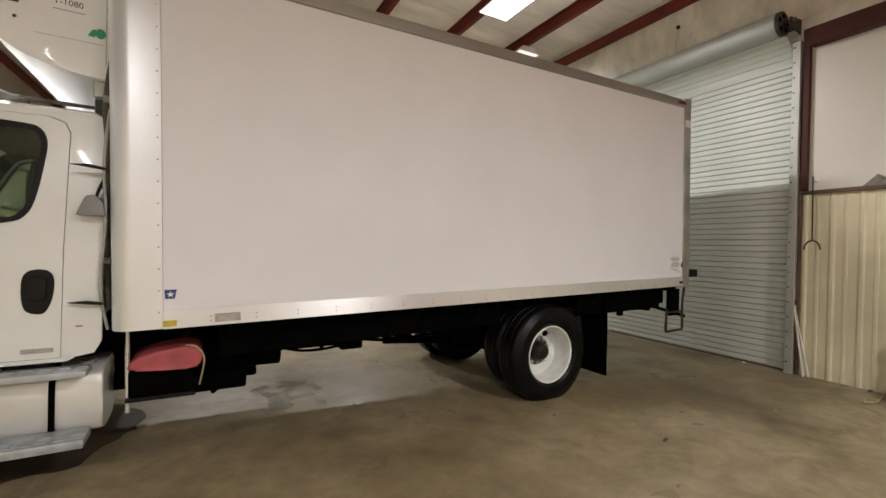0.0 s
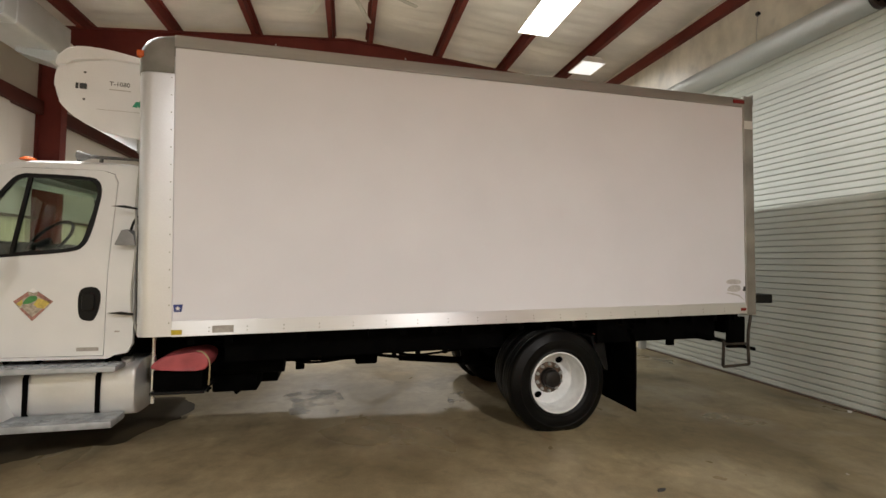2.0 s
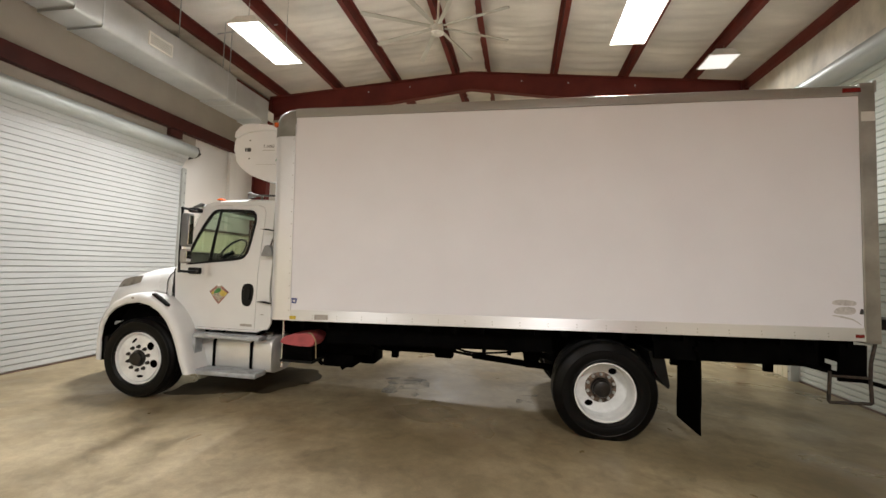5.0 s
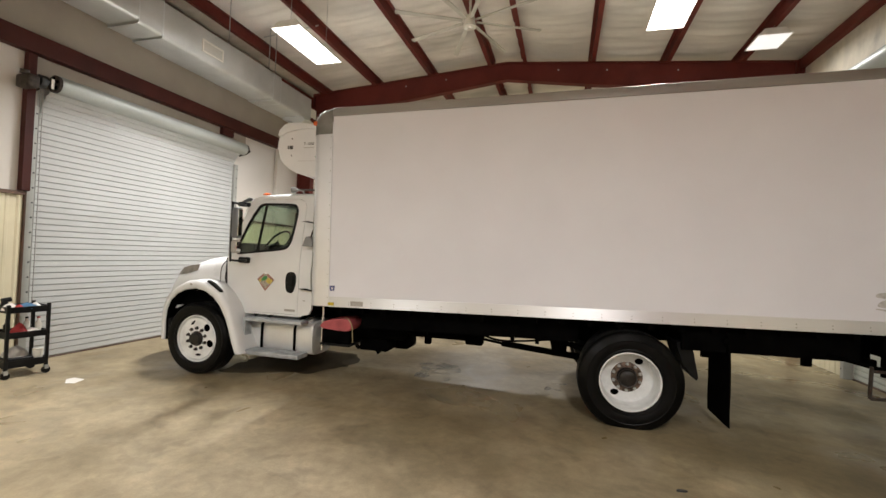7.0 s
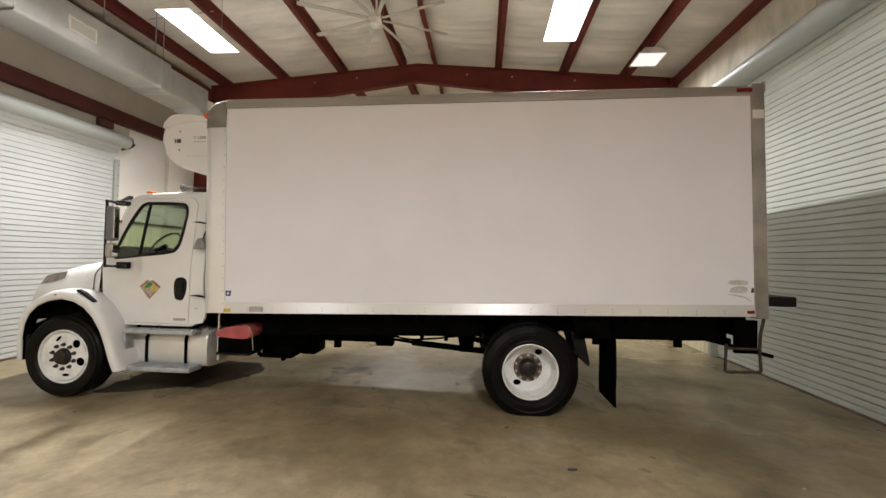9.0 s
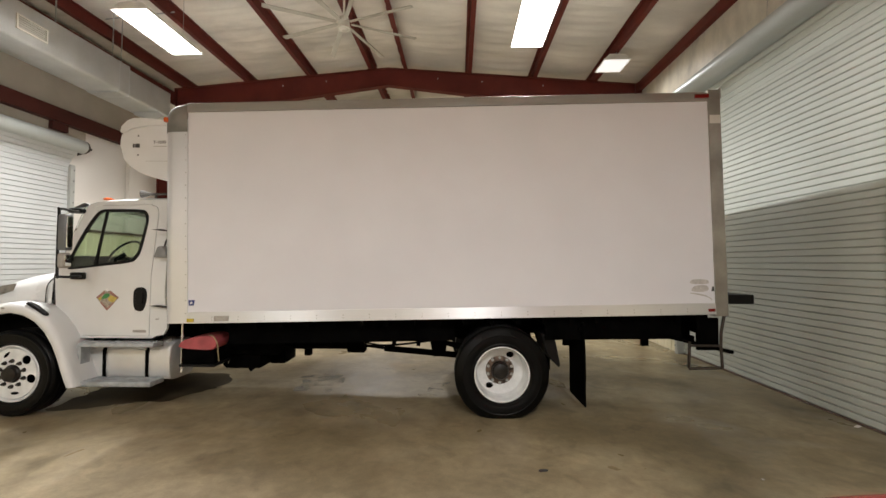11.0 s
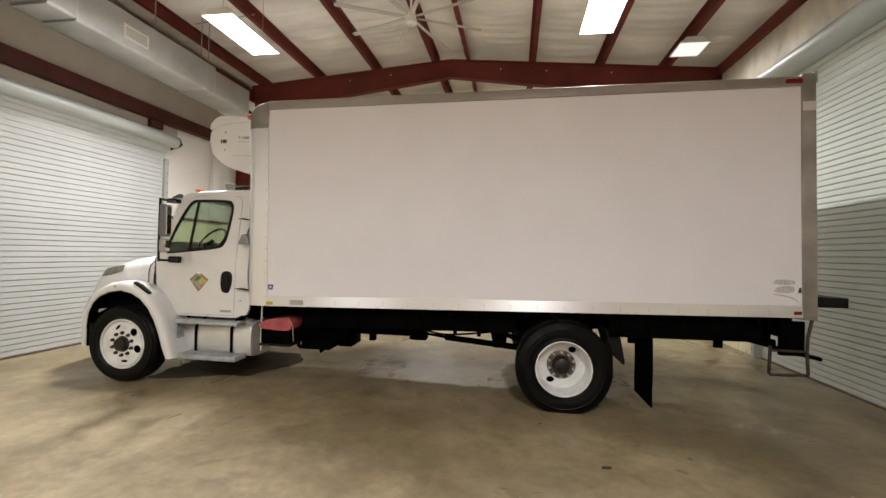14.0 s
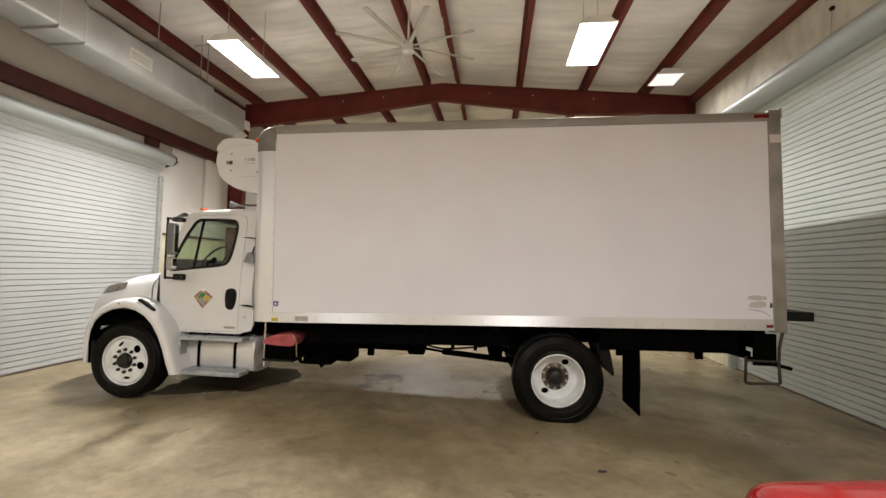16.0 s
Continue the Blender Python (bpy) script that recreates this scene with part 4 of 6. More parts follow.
part("trim_line", box(-0.83, -0.66, 3.897, 3.902, 3.22, 3.226, 0), LABELGREY, reefer)
part("green_mark", plate(ring(-0.575, 3.11, 0.03, 0.034, 12), [], 3.896, 0.005), GREENTEAL, reefer, "small green sticker")
part("green_mark", plate([(-0.645, 3.085), (-0.605, 3.08), (-0.60, 3.135), (-0.62, 3.13)], [], 3.896, 0.005), GREENTEAL, reefer, "small green sticker")
# brackets and lines between the cab and the box
part("mount_bracket", box(-0.62, -0.47, 3.95, 4.02, 2.68, 2.90, 0.01), GALV_DULL, truck, "grey mounting bracket")
part("hose", tube(bend([(-0.5, 3.85, 2.92), (-0.53, 3.84, 2.6), (-0.50, 3.82, 2.2), (-0.52, 3.84, 1.7), (-0.50, 3.86, 1.2)]), 0.02), OLIVE, truck, "olive rubber hose behind the cab")
for z in (2.62, 2.02, 1.5):
    part("hose_clamp", box(-0.545, -0.485, 3.81, 3.87, z, z + 0.05, 0.008), CAPGREY, truck, "dull grey hose clamp")
part("hose", tube(bend([(-0.49, 3.72, 2.55), (-0.52, 3.75, 2.2), (-0.505, 3.74, 1.8), (-0.53, 3.76, 1.35), (-0.49, 3.80, 1.05)]), 0.010), GALV_DULL, truck)
fix = part("work_lamp", prism([(-0.66, 1.83), (-0.50, 1.83), (-0.515, 1.92), (-0.56, 1.97), (-0.61, 1.96)], "y", 3.70, 3.82, 0.012, 2), GREYPLASTIC, truck, "grey work lamp behind the cab")
part("hook", tube(bend([(-0.56, 3.76, 1.96), (-0.54, 3.76, 2.03), (-0.52, 3.78, 2.09)]), 0.01), BLACKPLASTIC, fix)
for z in (2.165, 1.25):
    part("grab_bracket", prism([(-0.70, z), (-0.60, z + 0.010), (-0.51, z - 0.006), (-0.51, z - 0.022), (-0.60, z - 0.012)], "y", 3.72, 3.76, 0.004, 1), BLACKPLASTIC, truck, "dark step bracket")
horn = part("air_horn", rod((-0.62, 4.3, 2.685), (-1.16, 4.3, 2.685), 0.012, 12, 0.018), HORNGREY, truck, "grey trumpet air horn on the cab roof")
part("bell", rod((-1.14, 4.3, 2.685), (-1.24, 4.3, 2.685), 0.02, 16, 0.052), HORNGREY, horn)
part("stand", box(-1.06, -1.04, 4.28, 4.32, 2.56, 2.685), HORNGREY, horn)
part("driver_unit", box(-0.66, -0.57, 4.25, 4.35, 2.61, 2.75, 0.01), HORNGREY, horn)

# ---- cab ----
CAB0, CAB1 = 3.785, 5.855
side = [(-0.52, 0.98), (-0.56, 0.90), (-0.66, 0.88), (-0.70, 0.855), (-1.56, 0.855), (-1.72, 1.02), (-1.885, 1.25), (-1.905, 1.60), (-1.645, 2.42), (-1.60, 2.49), (-1.50, 2.525), (-0.60, 2.555), (-0.545, 2.53), (-0.53, 2.45)]
door_edge = [(-0.735, 0.885), (-1.545, 0.885), (-1.70, 1.04), (-1.855, 1.26), (-1.872, 1.60), (-1.60, 2.40), (-1.53, 2.455), (-1.42, 2.475), (-0.84, 2.49), (-0.755, 2.46), (-0.725, 2.39)]
window_edge = smooth_loop([(-1.685, 1.69), (-1.745, 1.705), (-1.755, 1.77), (-1.64, 2.08), (-1.51, 2.33), (-1.43, 2.405), (-1.30, 2.415), (-0.97, 2.415), (-0.885, 2.39), (-0.85, 2.31), (-0.858, 2.18), (-0.895, 1.93), (-0.94, 1.82), (-1.03, 1.775), (-1.35, 1.735)], 3)


def inset(loop, d):
    """Move an outline towards (d > 0) or away from its middle by about d metres."""
    c = Vector((sum(p[0] for p in loop) / len(loop), sum(p[1] for p in loop) / len(loop)))
    return [tuple(Vector(p) + (c - Vector(p)).normalized() * d) for p in loop]


def shear(bm, y_in):
    """Lean the cab side inwards above the belt line."""
    bmesh.ops.bisect_plane(bm, geom=[*bm.verts, *bm.edges, *bm.faces], plane_co=(0, 0, 1.6), plane_no=(0, 0, 1))
    for q in bm.verts:
        q.co.y += max(0.0, q.co.z - 1.6) * 0.13 * y_in
    return bm


cab = part("cab", box(-1.93, -0.55, CAB0 + 0.05, CAB1 - 0.05, 0.86, 0.94, 0.01), BLACK, truck, "white short cab with a sloped bonnet")
for y, s in ((CAB0, 1), (CAB1, -1)):
    part("side_shell", shear(plate(side, [inset(door_edge, -0.005)], y, s * 0.035), s), CABWHITE, cab, "white painted cab side")
    part("door_seal", shear(plate(inset(door_edge, -0.02), [inset(window_edge, -0.02)], y + s * 0.022, s * 0.02), s), INK, cab, "black door seal")
    dr = part("door", shear(plate(door_edge, [window_edge], y - s * 0.006, s * 0.028), s), CABWHITE, cab, "closed white cab door")
    # rubber frame, glass and divider
    part("window_rubber", shear(plate(inset(window_edge, -0.014), [inset(window_edge, 0.022)], y - s * 0.012, s * 0.02), s), BLACKPLASTIC, dr, "black rubber window surround")
    part("window_glass", shear(plate(inset(window_edge, -0.004), [], y + s * 0.004, s * 0.004), s), SHADEGLASS, dr, "green-tinted side window")
    part("quarter_bar", shear(prism([(-1.445, 1.74), (-1.415, 1.74), (-1.355, 2.41), (-1.385, 2.41)], "y", y - s * 0.006, y + s * 0.012), s), BLACKPLASTIC, dr, "black vent window bar")
    hd = part("handle_recess", plate(smooth_loop([(-0.927, 1.41), (-0.89, 1.462), (-0.81, 1.464), (-0.772, 1.41), (-0.777, 1.29), (-0.81, 1.195), (-0.855, 1.18), (-0.91, 1.205), (-0.93, 1.29)], 3), [], y - s * 0.014, s * 0.012), BLACKPLASTIC, dr, "black recessed door handle")
    part("grip", prism(rounded(-0.90, -0.805, 1.265, 1.42, 0.03), "y", y - s * 0.03, y - s * 0.014, 0.005, 1), BLACKPLASTIC, hd)
    part("name_badge", plate(rounded(-0.93, -0.77, 0.925, 0.955, 0.006), [], y - s * 0.010, s * 0.004), LABELGREY, dr, "plain grey badge strip")
    part("catch", box(-0.66, -0.62, min(y - s * 0.006, y), max(y - s * 0.006, y), 1.08, 1.092), LABELGREY, cab)
yd = CAB0 - 0.0085
emblem = part("door_emblem", plate([(-1.255, 1.455), (-1.385, 1.345), (-1.34, 1.285), (-1.25, 1.185), (-1.165, 1.28), (-1.11, 1.345)], [], yd, 0.002), TANINK, cab, "faded diamond emblem in green, yellow and red")
part("red_band", plate([(-1.29, 1.425), (-1.385, 1.345), (-1.37, 1.325), (-1.28, 1.395)], [], yd - 0.002, 0.002), REDINK, emblem)
part("red_band", plate([(-1.215, 1.425), (-1.11, 1.345), (-1.13, 1.325), (-1.225, 1.395)], [], yd - 0.002, 0.002), REDINK, emblem)
part("white_cap", plate([(-1.285, 1.43), (-1.255, 1.457), (-1.215, 1.43), (-1.25, 1.415)], [], yd - 0.002, 0.002), WHITEINK, emblem)
part("green_field", plate(smooth_loop([(-1.32, 1.33), (-1.28, 1.385), (-1.23, 1.39), (-1.225, 1.36), (-1.26, 1.335), (-1.29, 1.325)], 3), [], yd - 0.003, 0.002), GREENINK, emblem)
part("yellow_field", plate([(-1.245, 1.32), (-1.215, 1.372), (-1.125, 1.342), (-1.175, 1.285), (-1.22, 1.295)], [], yd - 0.002, 0.002), YELLOWINK, emblem)
part("yellow_field", plate([(-1.365, 1.325), (-1.325, 1.36), (-1.32, 1.33), (-1.335, 1.305)], [], yd - 0.002, 0.002), YELLOWINK, emblem)
part("red_foot", plate([(-1.34, 1.285), (-1.25, 1.183), (-1.165, 1.28), (-1.18, 1.285), (-1.25, 1.215), (-1.325, 1.293)], [], yd - 0.002, 0.002), REDINK, emblem)
# rear wall, roof, windscreen, floor, interior
part("rear_wall", box(-0.56, -0.525, CAB0 + 0.03, CAB1 - 0.03, 1.13, 1.62, 0.01), CABWHITE, cab)
part("rear_mount", box(-0.56, -0.528, CAB0 + 0.04, CAB1 - 0.04, 0.9, 1.128, 0.004), BLACK, cab, "black cab mount behind the cab")
part("rear_wall_upper", prism([(CAB0 + 0.03, 1.62), (CAB1 - 0.03, 1.62), (CAB1 - 0.15, 2.54), (CAB0 + 0.15, 2.54)], "x", -0.56, -0.525), CABWHITE, cab)
rows = []
for x, zz, drop in ((-0.53, 2.52, 0.03), (-0.62, 2.555, 0.0), (-1.1, 2.55, 0.0), (-1.45, 2.53, 0.0), (-1.62, 2.48, 0.01), (-1.72, 2.43, 0.02)):
    row = []
    for k in range(17):
        u = -1 + k / 8
        yy = CY + u * 0.918
        row.append((x - (0.10 * (1 - u * u) if x < -1.5 else 0), yy, zz + 0.075 * (1 - abs(u) ** 4) - drop - (0.03 if abs(u) == 1 else 0)))
    rows.append(row)
part("roof", loft(rows), CABWHITE, cab, "white domed cab roof")
visor = [[(-1.66 - 0.12 * (1 - u * u), CY + u * 0.86, 2.50), (-1.72 - 0.14 * (1 - u * u), CY + u * 0.87, 2.52), (-1.86 - 0.18 * (1 - u * u), CY + u * 0.86, 2.455), (-1.85 - 0.18 * (1 - u * u), CY + u * 0.86, 2.44), (-1.68 - 0.12 * (1 - u * u), CY + u * 0.86, 2.47)] for u in (-1, -0.75, -0.5, -0.25, 0, 0.25, 0.5, 0.75, 1)]
part("sun_visor", loft(visor, True), CABWHITE, cab, "white visor over the windscreen")
ws = [[(-1.915 - 0.20 * (1 - u * u), CY + u * 1.0, 1.61), (-1.66 - 0.12 * (1 - u * u), CY + u * 0.91, 2.47)] for u in (-1, -0.75, -0.5, -0.25, 0, 0.25, 0.5, 0.75, 1)]
part("windscreen", loft(ws), SHADEGLASS, cab, "green-tinted curved windscreen")
for s in (-1, 1):
    part("pillar", loft([[(-1.93, CY + s * 1.03, 1.58), (-1.655, CY + s * 0.92, 2.48)], [(-1.99, CY + s * 0.96, 1.58), (-1.70, CY + s * 0.86, 2.48)]]), BLACKPLASTIC, cab, "black windscreen pillar")
part("firewall", box(-1.95, -1.9, CAB0 + 0.03, CAB1 - 0.03, 0.86, 1.62), INTERIOR, cab)
part("dashboard", prism([(-1.90, 1.30), (-1.90, 1.74), (-1.75, 1.85), (-1.56, 1.84), (-1.44, 1.66), (-1.5, 1.30)], "y", CAB0 + 0.08, CAB1 - 0.08, 0.03, 2), INTERIOR, cab, "dark grey dashboard")
for y in (4.2, 5.35):
    st = part("seat", box(-1.28, -0.78, y - 0.24, y + 0.24, 1.20, 1.36, 0.05, 3), INTERIOR, cab, "dark cloth seat")
    part("backrest", prism([(-1.02, 1.36), (-0.88, 1.36), (-0.82, 2.22), (-0.94, 2.24)], "y", y - 0.23, y + 0.23, 0.04, 3), INTERIOR, st)
bm = B()
c, tilt = Vector((-1.39, 4.22, 1.87)), Matrix.Rotation(radians(-52), 3, "Y")
rim_pts = [c + tilt @ Vector((0.22 * math.cos(2 * math.pi * k / 32), 0.22 * math.sin(2 * math.pi * k / 32), 0)) for k in range(33)]
sw = part("steering_wheel", add_tube(bm, rim_pts, 0.014), BLACKPLASTIC, cab, "black steering wheel")
bm = B()
add_rod(bm, c, rim_pts[21], 0.011, 8)
add_rod(bm, c, c + Vector((-0.24, 0, -0.14)), 0.03, 10)
part("spoke", bm, BLACKPLASTIC, sw)
part("cab_floor", box(-1.9, -0.56, CAB0 + 0.05, CAB1 - 0.05, 0.94, 0.97), INTERIOR, cab)
# made-up dark block, placed to fill the lower side window from the camera
part("window_filler", prism([(-1.55, 1.2), (-1.55, 1.80), (-1.30, 1.84), (-1.0, 1.70), (-0.85, 1.2)], "y", 4.62, 5.5, 0.03, 2), INTERIOR, cab, "dark filler block inside the cab")
part("headliner", box(-1.55, -0.57, CAB0 + 0.16, CAB1 - 0.16, 2.47, 2.49), INTERIOR, cab)
for y in (4.05, 4.45, 4.82, 5.2, 5.6):
    part("roof_marker", lathe([(0, 0.03), (0.03, 0.026), (0.055, 0.012), (0.062, 0.0)], 0, 0, 0, 16), ORANGELENS, cab, "orange roof marker lamp").matrix_local = Matrix.Translation((-1.49, y, 2.57 if y in (4.05, 5.6) else 2.595)) @ Matrix.Rotation(radians(90), 4, "X")

# mirrors
for s, yb in ((1, CAB0), (-1, CAB1)):
    yo = yb - s * 0.385
    ym = yb - s * 0.33
    arm = part("mirror_arm", tube(bend([(-1.70, yb + s * 0.09, 2.40), (-1.60, yb - s * 0.1, 2.375), (-1.52, yo, 2.37), (-1.53, yo, 2.30), (-1.53, yo, 1.66), (-1.50, yo, 1.605), (-1.45, yb - s * 0.2, 1.60), (-1.60, yb + s * 0.0, 1.60)], 5), 0.015), BLACKPLASTIC, truck, "black tubular mirror arm")
    part("arm_foot", box(-1.78, -1.64, min(yb + s * 0.12, yb - s * 0.0), max(yb + s * 0.12, yb - s * 0.0), 2.37, 2.43, 0.015, 2), BLACKPLASTIC, arm)
    part("arm_foot", box(-1.68, -1.52, min(yb + s * 0.01, yb - s * 0.06), max(yb + s * 0.01, yb - s * 0.06), 1.56, 1.645, 0.015, 2), BLACKPLASTIC, arm)
    hm = part("mirror_head", box(-1.50, -1.40, min(ym, ym - s * 0.11), max(ym, ym - s * 0.11), 1.90, 2.31, 0.025, 3), MIRRORGREY, truck, "tall mirror in a grey housing")
    part("mirror_glass", box(-1.402, -1.394, min(ym - s * 0.02, ym - s * 0.10), max(ym - s * 0.02, ym - s * 0.10), 1.93, 2.28, 0.003), MIRROR, hm)
    hc = part("convex_mirror", box(-1.49, -1.41, min(ym, ym - s * 0.12), max(ym, ym - s * 0.12), 1.70, 1.875, 0.03, 3), LABELGREY, truck, "grey convex mirror")
    part("mirror_glass", box(-1.412, -1.404, min(ym - s * 0.02, ym - s * 0.10), max(ym - s * 0.02, ym - s * 0.10), 1.725, 1.85, 0.003), MIRROR, hc)

# bonnet
secs = []
for x, pts in (
    (-1.94, [(3.79, 0.95), (3.79, 1.28), (3.80, 1.50), (3.88, 1.59), (4.10, 1.65), (CY, 1.70)]),
    (-2.05, [(3.775, 0.95), (3.78, 1.26), (3.80, 1.49), (3.89, 1.585), (4.12, 1.65), (CY, 1.69)]),
    (-2.30, [(3.765, 0.95), (3.77, 1.22), (3.81, 1.45), (3.92, 1.555), (4.16, 1.62), (CY, 1.66)]),
    (-2.60, [(3.79, 0.95), (3.79, 1.18), (3.85, 1.40), (3.97, 1.50), (4.22, 1.57), (CY, 1.61)]),
    (-2.90, [(3.86, 0.85), (3.86, 1.10), (3.92, 1.29), (4.05, 1.40), (4.28, 1.475), (CY, 1.53)]),
    (-3.10, [(4.0, 0.75), (4.0, 1.02), (4.05, 1.17), (4.16, 1.27), (4.36, 1.345), (CY, 1.40)]),
    (-3.20, [(4.2, 0.75), (4.2, 0.95), (4.22, 1.06), (4.28, 1.12), (4.42, 1.18), (CY, 1.22)]),
):
    p = [(x, yy, zz) for yy, zz in pts]
    secs.append(p + [(x, 2 * CY - yy, zz) for _, yy, zz in p[-2::-1]])
bm = loft(secs)
bm.faces.new([q for q in bm.verts if abs(q.co.x + 3.20) < 1e-4])
bonnet = part("bonnet", bm, CABWHITE, truck, "white sloped bonnet", smooth=50)
part("bonnet_gap", tube(bend([(-1.945, 3.96, 1.632), (-1.985, 3.86, 1.57), (-2.0, 3.787, 1.47), (-2.0, 3.772, 1.28), (-2.01, 3.768, 1.2)]), 0.006, 6), INK, bonnet)
part("grille", box(-3.225, -3.19, 4.25, 5.39, 0.72, 1.08, 0.02, 2), BLACKPLASTIC, bonnet, "black grille")
for s in (1, -1):
    yy = lambda v: v if s > 0 else 2 * CY - v
    lens = loft([[(-2.82, yy(3.905), 1.39), (-2.74, yy(3.868), 1.44), (-2.60, yy(3.845), 1.475), (-2.42, yy(3.835), 1.505)], [(-2.83, yy(3.865), 1.325), (-2.74, yy(3.832), 1.335), (-2.60, yy(3.808), 1.36), (-2.42, yy(3.795), 1.415)]])
    part("headlamp", lens, LENSGREY, bonnet, "clouded grey headlamp lens")
    outer = [(-2.735, 0.44), (-2.74, 0.70), (-2.715, 0.92), (-2.635, 1.08), (-2.50, 1.20), (-2.34, 1.28), (-2.17, 1.305), (-2.0, 1.28), (-1.86, 1.22), (-1.74, 1.13), (-1.62, 0.98), (-1.54, 0.80), (-1.46, 0.58), (-1.37, 0.34)]
    inner = [(-1.49, 0.33), (-1.56, 0.50), (-1.625, 0.71), (-1.715, 0.90), (-1.845, 1.06), (-2.0, 1.15), (-2.19, 1.185), (-2.39, 1.145), (-2.54, 1.055), (-2.63, 0.93), (-2.665, 0.72), (-2.66, 0.43)]
    # rounded wheel-arch band, thick inwards
    m_out = [Vector(p) for p in outer]
    def inner_at(i):
        u = i / (len(m_out) - 1) * (len(inner) - 1)
        k = min(int(u), len(inner) - 2)
        a, b = Vector(inner[::-1][k]), Vector(inner[::-1][k + 1])
        return a.lerp(b, u - k)
    rows = []
    for i, o in enumerate(m_out):
        q = inner_at(i)
        row = []
        for w, yv in ((0.0, 3.95), (0.0, 3.62), (0.06, 3.555), (0.2, 3.515), (0.5, 3.50), (0.85, 3.505), (1.0, 3.52), (1.0, 3.53)):
            pt = o.lerp(q, w)
            row.append((pt[0], yy(yv), pt[1]))
        rows.append(row)
    fender = part("fender", loft(rows), CABWHITE, truck, "white flared front wheel arch", smooth=50)
    liner = [[(inner_at(i)[0], yy(yv), inner_at(i)[1] - 0.006) for yv in (3.522, 4.35)] for i in range(len(m_out))]
    part("arch_liner", loft(liner), BLACK, fender, "black wheel-arch liner")
    part("wheel_well", prism([(-2.64, 0.5), (-1.6, 0.5), (-1.69, 0.88), (-1.88, 1.09), (-2.2, 1.18), (-2.5, 1.08), (-2.63, 0.90)], "y", yy(3.735), yy(3.76)), BLACK, fender)
    part("bumper_bracket", prism([(-2.68, 0.835), (-2.68, 0.90), (-2.60, 0.905), (-2.52, 0.915), (-2.60, 0.875)], "y", yy(3.66), yy(3.69), 0.004, 1), CABWHITE, fender, "white inner fender bracket")
    part("hood_latch", prism([(-2.01, 1.285), (-1.98, 1.308), (-1.90, 1.268), (-1.77, 1.175), (-1.765, 1.145), (-1.80, 1.16)], "y", yy(3.53), yy(3.58), 0.008, 2), BLACKPLASTIC, fender, "black rubber bonnet latch")
    part("bumper_corner", prism([(-2.78, 0.44), (-2.70, 0.42), (-2.62, 0.44), (-2.62, 0.72), (-2.74, 0.74)], "y", yy(3.56), yy(4.0), 0.02, 2), BLACKPLASTIC, truck, "black bumper corner")
    part("marker", plate(ring(-2.235, 1.235, 0.022, 0.014, 10), [], yy(3.497), 0.004 * s), LABELGREY, fender)
part("bumper", box(-3.0, -2.7, 4.0, 2 * CY - 4.0, 0.42, 0.74, 0.05, 3), CABWHITE, truck, "white front bumper")

# ---- tank, steps, battery box ----
tank = part("fuel_tank", prism(smooth_loop([(3.92, 0.335), (3.85, 0.41), (3.845, 0.68), (3.91, 0.77), (4.10, 0.80), (4.33, 0.76), (4.35, 0.40), (4.28, 0.33)], 3), "x", -1.53, -0.515, 0.02, 2, True), TANK, truck, "bright aluminium fuel tank under the cab", smooth=50)
part("filler_cap", rod((-0.62, 3.99, 0.78), (-0.62, 3.95, 0.835), 0.045, 16), ALU_DULL, tank)
for x in (-1.306, -0.785):
    part("tank_strap", prism([(3.89, 0.315), (3.825, 0.39), (3.82, 0.70), (3.89, 0.79), (4.10, 0.825), (4.10, 0.805), (3.90, 0.775), (3.838, 0.69), (3.838, 0.40), (3.90, 0.33)], "x", x - 0.016, x + 0.016), BLACK, tank, "black rubber-lined tank strap")
# unseen tank, assumed and added to cast the shadow edge below the cab
part("far_shade_tank", prism(smooth_loop([(2 * CY - 3.74, 0.40), (2 * CY - 3.67, 0.47), (2 * CY - 3.665, 0.70), (2 * CY - 3.73, 0.79), (2 * CY - 4.0, 0.81), (2 * CY - 4.25, 0.77), (2 * CY - 4.27, 0.45), (2 * CY - 4.2, 0.39)], 3), "x", -1.42, -0.47, 0.02, 2, True), TANK, truck, "assumed far-side tank, added to shade the floor", smooth=50)
for z0, z1, x0, x1, yf in ((0.775, 0.822, -1.46, -0.57, 3.62), (0.322, 0.382, -1.44, -0.575, 3.595)):
    stp = part("cab_step", box(x0, x1, yf, yf + (0.19 if z0 > 0.5 else 0.25), z0, z1, 0.012, 2), STEPGREY, truck, "grey serrated aluminium cab step")
    bm = B()
    for k in range(10):
        xx = x0 + 0.04 + (x1 - x0 - 0.08) * k / 9
        add_box(bm, xx - 0.03, xx + 0.03, yf + 0.03, yf + 0.055, z1 - 0.002, z1 + 0.006)
        add_box(bm, xx - 0.03, xx + 0.03, yf + 0.09, yf + 0.115, z1 - 0.002, z1 + 0.006)
    tagged(part("tread_ridge", bm, STEPGREY, stp), kind="stuff")
part("step_side", box(-1.50, -1.455, 3.66, 3.80, 0.36, 0.80, 0.005), STEPGREY, truck)
bat = part("battery_box", box(-0.375, 0.03, 3.84, 4.35, 0.535, 0.722, 0.012, 2), BLACK, truck, "black battery box on the frame")
part("box_tray", box(-0.39, 0.05, 3.825, 4.37, 0.505, 0.535, 0.004), BLACKPLASTIC, bat)
part("hold_rod", rod((-0.375, 3.86, 0.43), (-0.388, 3.88, 1.08), 0.015, 10), ALU, truck, "bright round support rod")

